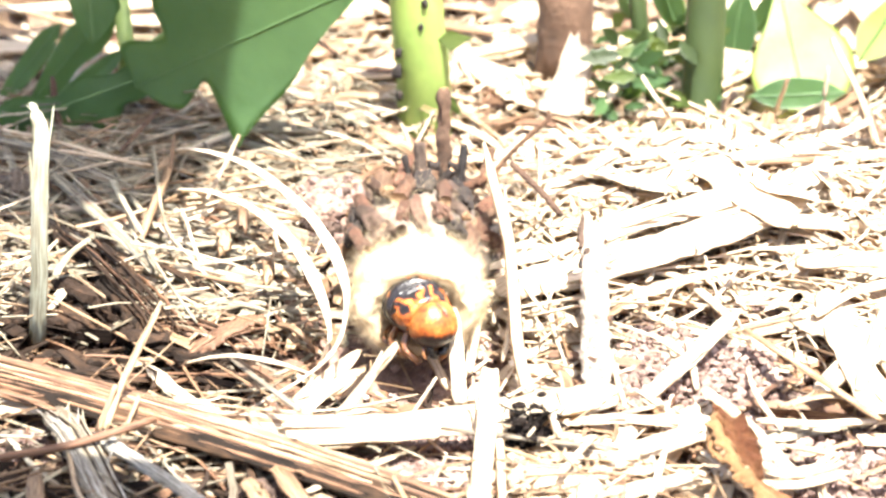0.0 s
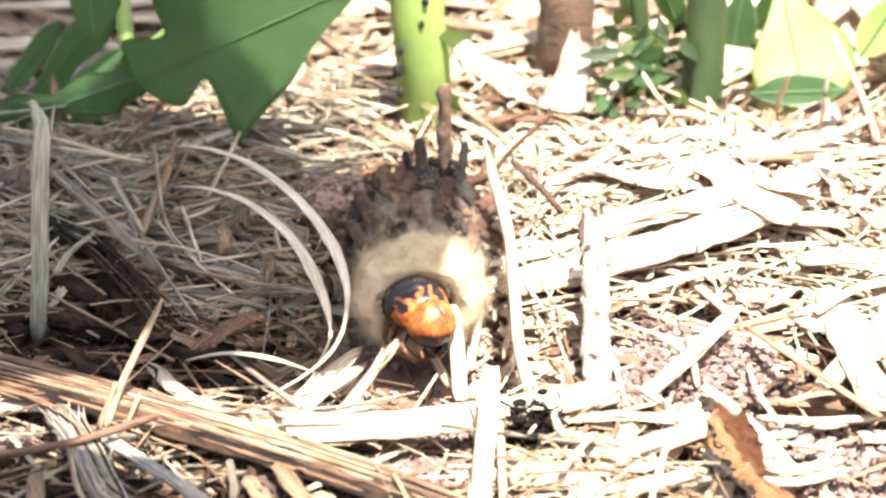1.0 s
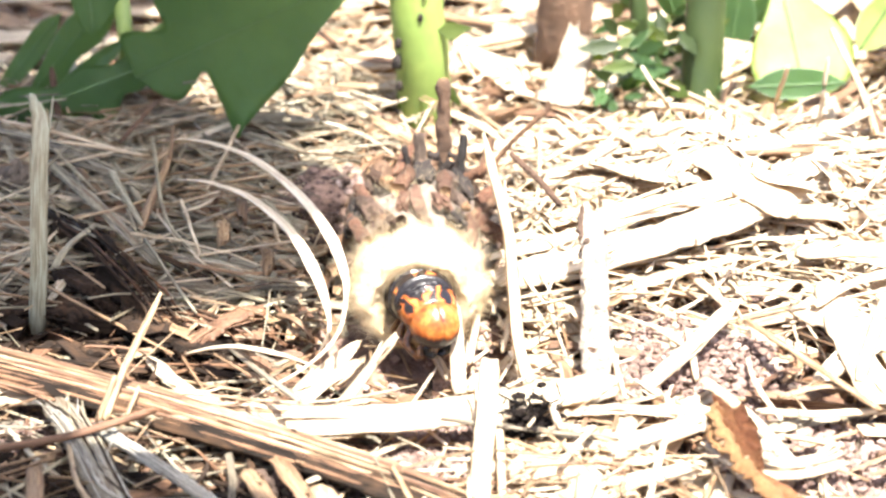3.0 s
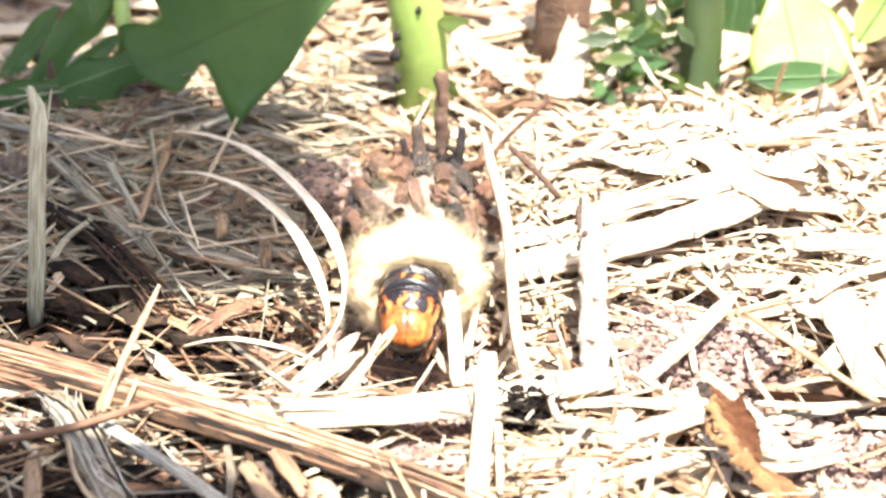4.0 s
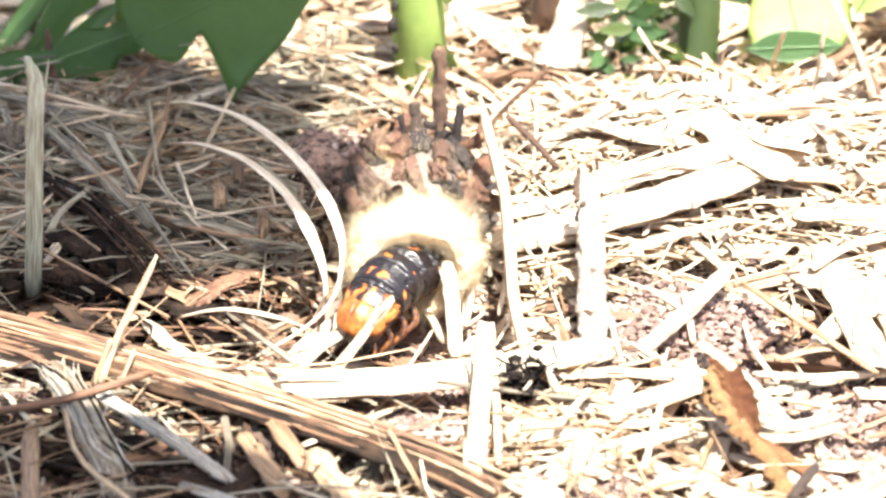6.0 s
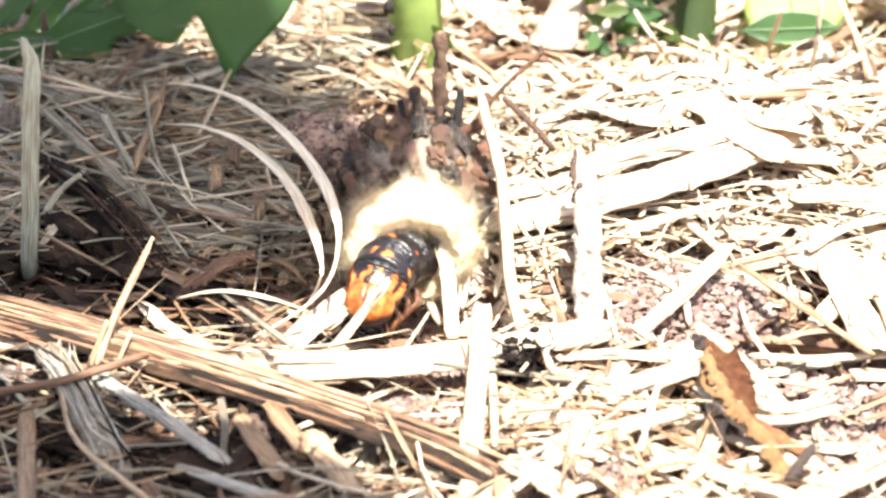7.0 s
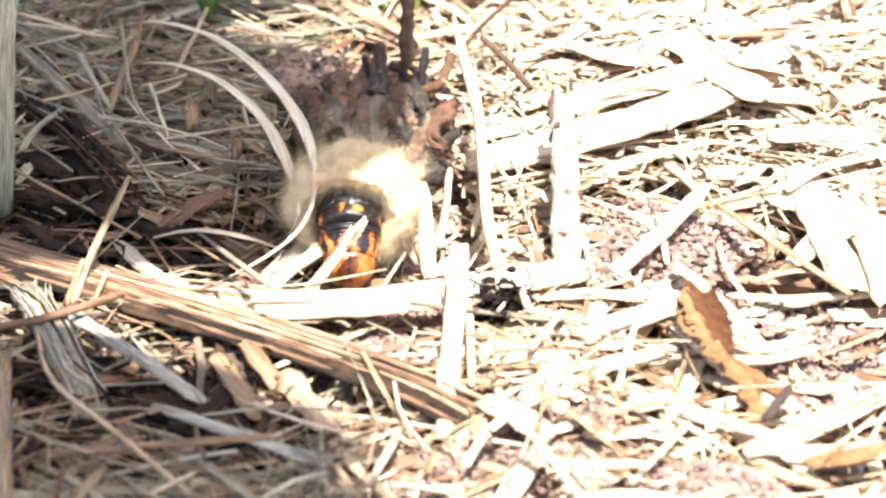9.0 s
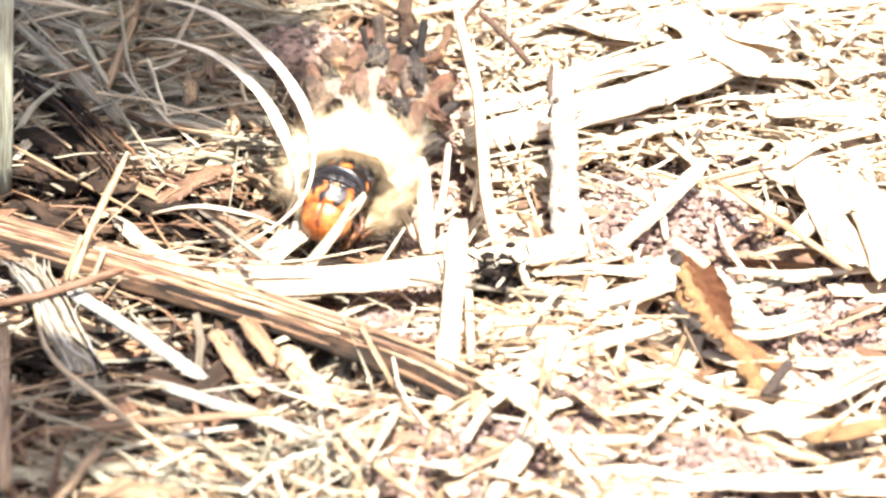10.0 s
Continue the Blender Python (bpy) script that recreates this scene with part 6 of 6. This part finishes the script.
def bare(x, y):
    """Patches where the soil lies open between the straws."""
    return any(((x - at[0]) / rx) ** 2 + ((y - at[1]) / ry) ** 2 < 0.8 for at, rx, ry, _, _ in SOIL_PATCHES)


# extra pale strips that put the far bed's sun-bleached glare into colour
def far_pale(r):
    bm = bmesh.new()
    for _ in range(800):
        x = r.uniform(-60, 130)
        pts = litter_line(r, x, r.uniform(58, 200), 6, 24, 5)
        add_blade(bm, pts, r.uniform(1.0, 5.0), 0.4, n=3, sides=4, r=r)
    return bm


def scatter():
    r = random.Random(77)
    mats = [STRAW, PALE, GREY, BROWN, DARK]
    # single pieces that one could pick up
    left = "loose hay on the shaded side"
    right = "loose straw on the sunny side"
    made = 0
    while made < 190:
        x, y = r.uniform(-42, 46), r.uniform(-50, 62)
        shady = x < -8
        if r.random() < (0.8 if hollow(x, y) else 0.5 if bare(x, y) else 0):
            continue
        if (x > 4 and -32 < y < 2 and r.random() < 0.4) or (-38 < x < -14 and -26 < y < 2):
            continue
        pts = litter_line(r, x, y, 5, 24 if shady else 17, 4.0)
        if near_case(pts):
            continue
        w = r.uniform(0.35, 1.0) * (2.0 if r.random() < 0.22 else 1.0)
        # colour choice leans grey in the shade and pale in the sun
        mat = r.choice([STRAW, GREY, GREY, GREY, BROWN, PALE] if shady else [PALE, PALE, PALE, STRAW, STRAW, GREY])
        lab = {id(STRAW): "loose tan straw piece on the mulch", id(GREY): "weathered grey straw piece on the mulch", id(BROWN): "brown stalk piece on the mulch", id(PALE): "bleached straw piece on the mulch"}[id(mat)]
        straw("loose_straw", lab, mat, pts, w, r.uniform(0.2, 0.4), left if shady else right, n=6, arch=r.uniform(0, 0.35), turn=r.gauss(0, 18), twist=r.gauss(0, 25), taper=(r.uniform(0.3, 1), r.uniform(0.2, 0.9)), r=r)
        made += 1
    # longer bleached straws heaped beyond the stick
    for _ in range(175):
        x, y = r.gauss(25, 11), r.gauss(28, 9)
        if (x < 6 and y < 30) or y > 39:
            continue
        pts = litter_line(r, x, y, 5, 17, 3.6)
        if near_case(pts):
            continue
        straw("loose_straw", "bleached straw heaped in the sun", PALE, pts, 0.6 + 1.7 * r.random() ** 1.5, r.uniform(0.2, 0.4), right, n=6, arch=r.uniform(0, 0.35), turn=r.gauss(0, 25), twist=r.gauss(0, 25), taper=(r.uniform(0.3, 1), r.uniform(0.2, 0.9)), r=r)
    # stiffer hay lying on top of the shaded side
    made = 0
    while made < 80:
        x, y = r.uniform(-40, -9), r.uniform(4, 52)
        pts = litter_line(r, x, y, 5, 13, 4.5)
        if near_case(pts) or (hollow(x, y) and r.random() < 0.7):
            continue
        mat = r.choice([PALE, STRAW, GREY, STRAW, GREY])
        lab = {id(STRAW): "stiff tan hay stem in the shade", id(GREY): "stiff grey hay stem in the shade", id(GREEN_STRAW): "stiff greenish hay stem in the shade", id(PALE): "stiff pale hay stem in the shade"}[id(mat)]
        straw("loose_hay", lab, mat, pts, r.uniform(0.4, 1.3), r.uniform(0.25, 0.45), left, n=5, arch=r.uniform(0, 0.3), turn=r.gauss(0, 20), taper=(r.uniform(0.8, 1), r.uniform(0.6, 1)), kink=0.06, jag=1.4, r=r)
        made += 1
    # thin stems crossing over the heap
    for _ in range(70):
        x, y = r.gauss(22, 13), min(36, r.gauss(22, 12))
        pts = litter_line(r, x, y, 6, 18, 4.0)
        pts[2].z += abs(r.gauss(0, 3.0))
        if near_case(pts):
            continue
        straw("thin_straw", "thin bleached straw sticking out of the heap", PALE, pts, r.uniform(0.22, 0.55), 0.2, right, n=6, arch=0.1, taper=(0.8, 0.3), r=r)
    thin = ("straw_litter", "pale_litter", "fine_fibre_litter")
    # flat torn chips
    made = 0
    while made < 75:
        x, y = r.uniform(-40, 42), r.uniform(-52, 20)
        pts = litter_line(r, x, y, 2.5, 8, 1.8)
        if near_case(pts):
            continue
        mat = r.choice([PALE, PALE, STRAW, PALE] if x > -8 else [GREY, STRAW, BROWN, BROWN])
        lab = {id(STRAW): "flat torn tan straw chip", id(GREY): "flat torn weathered grey chip", id(BROWN): "flat torn brown bark chip", id(PALE): "flat torn bleached straw chip"}[id(mat)]
        straw("straw_chip", lab, mat, pts, r.uniform(1.3, 3.2), 0.28, "torn chips on the mulch", "straw chip", n=7, sides=12, ridge=0.3, arch=r.uniform(-0.1, 0.25), turn=r.gauss(0, 14), wob=0.18, jag=1.1, kink=0.03, taper=(r.uniform(0.5, 1), r.uniform(0.4, 1)), r=r)
        made += 1
    # the mat beneath them; greyer left, paler right, its tones following shade and sun
    for name, label, mat, count, lo, hi, w0, w1, layer, region in [
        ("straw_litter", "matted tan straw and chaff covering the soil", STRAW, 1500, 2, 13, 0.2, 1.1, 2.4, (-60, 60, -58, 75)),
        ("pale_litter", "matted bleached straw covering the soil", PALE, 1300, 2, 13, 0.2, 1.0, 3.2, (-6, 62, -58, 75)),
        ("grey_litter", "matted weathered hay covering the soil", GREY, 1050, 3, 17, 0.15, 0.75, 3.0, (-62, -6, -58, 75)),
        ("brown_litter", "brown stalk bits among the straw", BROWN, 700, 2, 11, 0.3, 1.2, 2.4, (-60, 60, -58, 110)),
        ("dark_litter", "dark rotted plant bits that also deepen the shade among the straw", DARK, 200, 2, 9, 0.3, 1.4, 1.5, (-60, 6, -58, 80)),
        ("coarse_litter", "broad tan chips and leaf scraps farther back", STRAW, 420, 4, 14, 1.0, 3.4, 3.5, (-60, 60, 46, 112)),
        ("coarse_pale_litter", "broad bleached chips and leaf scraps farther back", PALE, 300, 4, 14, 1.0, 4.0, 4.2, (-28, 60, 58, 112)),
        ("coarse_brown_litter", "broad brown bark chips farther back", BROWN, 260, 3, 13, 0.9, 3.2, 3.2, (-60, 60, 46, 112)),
        # black bits laid thick to darken the shaded hollow and near soil
        ("rotten_litter", "black rotted bark bits that also deepen the hollow's shade", DARK, 480, 1.5, 9, 0.4, 1.8, 2.8, (-43, -14, -7, 15)),
        ("near_rotten_litter", "black rotted bits that also deepen the shade on the near soil", DARK, 600, 1.5, 9, 0.3, 1.6, 2.8, (-42, -8, -44, -18)),
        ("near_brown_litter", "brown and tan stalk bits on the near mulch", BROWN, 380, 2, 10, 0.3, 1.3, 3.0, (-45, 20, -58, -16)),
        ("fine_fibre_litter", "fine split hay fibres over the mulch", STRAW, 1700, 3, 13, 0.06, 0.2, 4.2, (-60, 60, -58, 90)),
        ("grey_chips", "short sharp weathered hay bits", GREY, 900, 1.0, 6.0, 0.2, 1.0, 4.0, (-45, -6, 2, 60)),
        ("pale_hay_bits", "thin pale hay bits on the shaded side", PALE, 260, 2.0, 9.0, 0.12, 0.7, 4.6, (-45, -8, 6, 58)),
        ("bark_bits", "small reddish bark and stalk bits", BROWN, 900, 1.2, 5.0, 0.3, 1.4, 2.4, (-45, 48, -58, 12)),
        ("dark_hay_bits", "dark rotted hay bits that also blacken the gaps of the shaded side", DARK, 180, 3, 12, 0.15, 0.7, 3.0, (-45, -8, 6, 56)),
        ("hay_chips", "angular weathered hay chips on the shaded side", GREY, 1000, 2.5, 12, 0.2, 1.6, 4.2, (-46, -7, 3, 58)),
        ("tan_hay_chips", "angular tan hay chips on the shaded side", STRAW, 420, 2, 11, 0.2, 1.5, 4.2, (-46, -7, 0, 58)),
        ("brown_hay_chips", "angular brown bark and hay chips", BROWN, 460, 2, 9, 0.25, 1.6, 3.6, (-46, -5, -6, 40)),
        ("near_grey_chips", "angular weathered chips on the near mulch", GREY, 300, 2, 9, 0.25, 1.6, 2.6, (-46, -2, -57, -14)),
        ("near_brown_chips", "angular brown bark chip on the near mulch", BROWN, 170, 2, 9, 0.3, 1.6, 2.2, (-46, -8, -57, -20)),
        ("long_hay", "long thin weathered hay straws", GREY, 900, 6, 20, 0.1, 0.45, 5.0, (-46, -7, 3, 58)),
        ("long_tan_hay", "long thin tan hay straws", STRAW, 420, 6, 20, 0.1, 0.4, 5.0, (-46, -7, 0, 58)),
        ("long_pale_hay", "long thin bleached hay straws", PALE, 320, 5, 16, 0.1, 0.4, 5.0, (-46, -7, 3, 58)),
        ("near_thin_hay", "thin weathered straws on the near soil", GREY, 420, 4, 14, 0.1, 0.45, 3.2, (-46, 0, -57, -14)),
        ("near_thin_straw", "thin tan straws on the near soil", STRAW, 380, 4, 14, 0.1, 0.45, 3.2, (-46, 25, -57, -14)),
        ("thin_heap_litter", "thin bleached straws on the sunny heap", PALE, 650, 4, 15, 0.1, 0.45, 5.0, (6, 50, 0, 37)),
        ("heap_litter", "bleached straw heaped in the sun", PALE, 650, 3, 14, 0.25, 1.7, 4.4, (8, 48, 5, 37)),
        ("heap_tan_litter", "tan straw inside the sunny heap", STRAW, 420, 3, 12, 0.3, 1.5, 3.2, (8, 48, 2, 44)),
        ("broad_chips", "broad bleached flat straw chip on the soil", PALE, 240, 2, 7, 1.0, 3.2, 2.0, (4, 46, -56, 6)),
        ("chaff", "short flat straw chips and chaff", PALE, 380, 1.4, 5.0, 0.3, 1.3, 2.2, (-45, 55, -58, 60)),
        ("brown_chaff", "short flat tan straw chips", STRAW, 900, 1.3, 5.0, 0.3, 1.5, 2.0, (-55, 50, -58, 60)),
    ]:
        bm = bmesh.new()
        done = 0
        single = name in ("broad_chips", "near_brown_chips")
        while done < count:
            x, y = r.uniform(region[0], region[1]), r.uniform(region[2], region[3])
            if mat is not DARK and r.random() < (0.88 if hollow(x, y) else 0.62 if bare(x, y) else 0):
                continue
            if x > -14 and y < 10 and name in thin and r.random() < 0.7:
                continue
            pts = litter_line(r, x, y, lo, hi, layer)
            if mat is BROWN and -8 < x < 50 and y < 5 and max(p.z for p in pts) > 1.5:
                continue
            if near_case(pts, -1.0) and (r.random() < (0.9 if y > -4 else 0.3) or max(p.z for p in pts) > 1.4):
                continue
            add_blade(bm, pts, w0 + (w1 - w0) * r.random() ** 2.4, r.uniform(0.1, 0.28), n=3, sides=4, arch=r.uniform(0, 0.3), turn=r.gauss(0, 30), kink=0.12, wob=0.2, jag=1.1, taper=(r.uniform(0.75, 1), r.uniform(0.55, 1)), r=r)
            done += 1
            if single:
                tagged(mesh_object("straw_chip" if mat is PALE else "bark_chip", bm, mat, smooth=False), label, "straw chip" if mat is PALE else "bark chip", "flat chips on the soil")
                bm = bmesh.new()
        if single:
            bm.free()
            continue
        tagged(mesh_object(name, bm, mat, smooth=False), label, "straw", kind="stuff")
    # the far bed beyond the weeds
    bm = bmesh.new()
    for _ in range(1500):
        pts = litter_line(r, r.uniform(-110, 130), r.uniform(70, 260), 6, 30, 5)
        add_blade(bm, pts, r.uniform(0.6, 2.4), 0.4, n=3, sides=4, r=r)
    tagged(mesh_object("far_pale_litter", far_pale(r), PALE, smooth=False), "pale straw that whitens the sunlit bed farther off", "straw", kind="stuff")
    tagged(mesh_object("far_litter", bm, STRAW, smooth=False), "straw mulch farther off in the bed", "straw", kind="stuff")


scatter()



# ---- movement ----
def motions():
    walk(case, [(t, pose(x * MM, y * MM, 0, 0, 0, turn)) for t, (x, y, turn), _, _ in CRAWL])
    for ob, rows in chain_rows().items():
        walk(ob, rows)
    walk(low_shade, [(t, Matrix.Translation(BUSH * MM) @ pose(0, 0, 0, 0, right, 0)) for t, right in ((0.0, -1.0), (2.5, 0.0), (5.5, 0.0), (7.0, 1.5), (8.0, 2.8), (8.6, 2.6), (9.0, 0.5), (9.35, 3.6), (9.6, 3.2), (10.0, -5.0))])
    walk(shade_plant, [(t, Matrix.Translation(ROOT * MM) @ pose(0, 0, 0, -away, right, 0)) for t, right, away in SWAY])


motions()
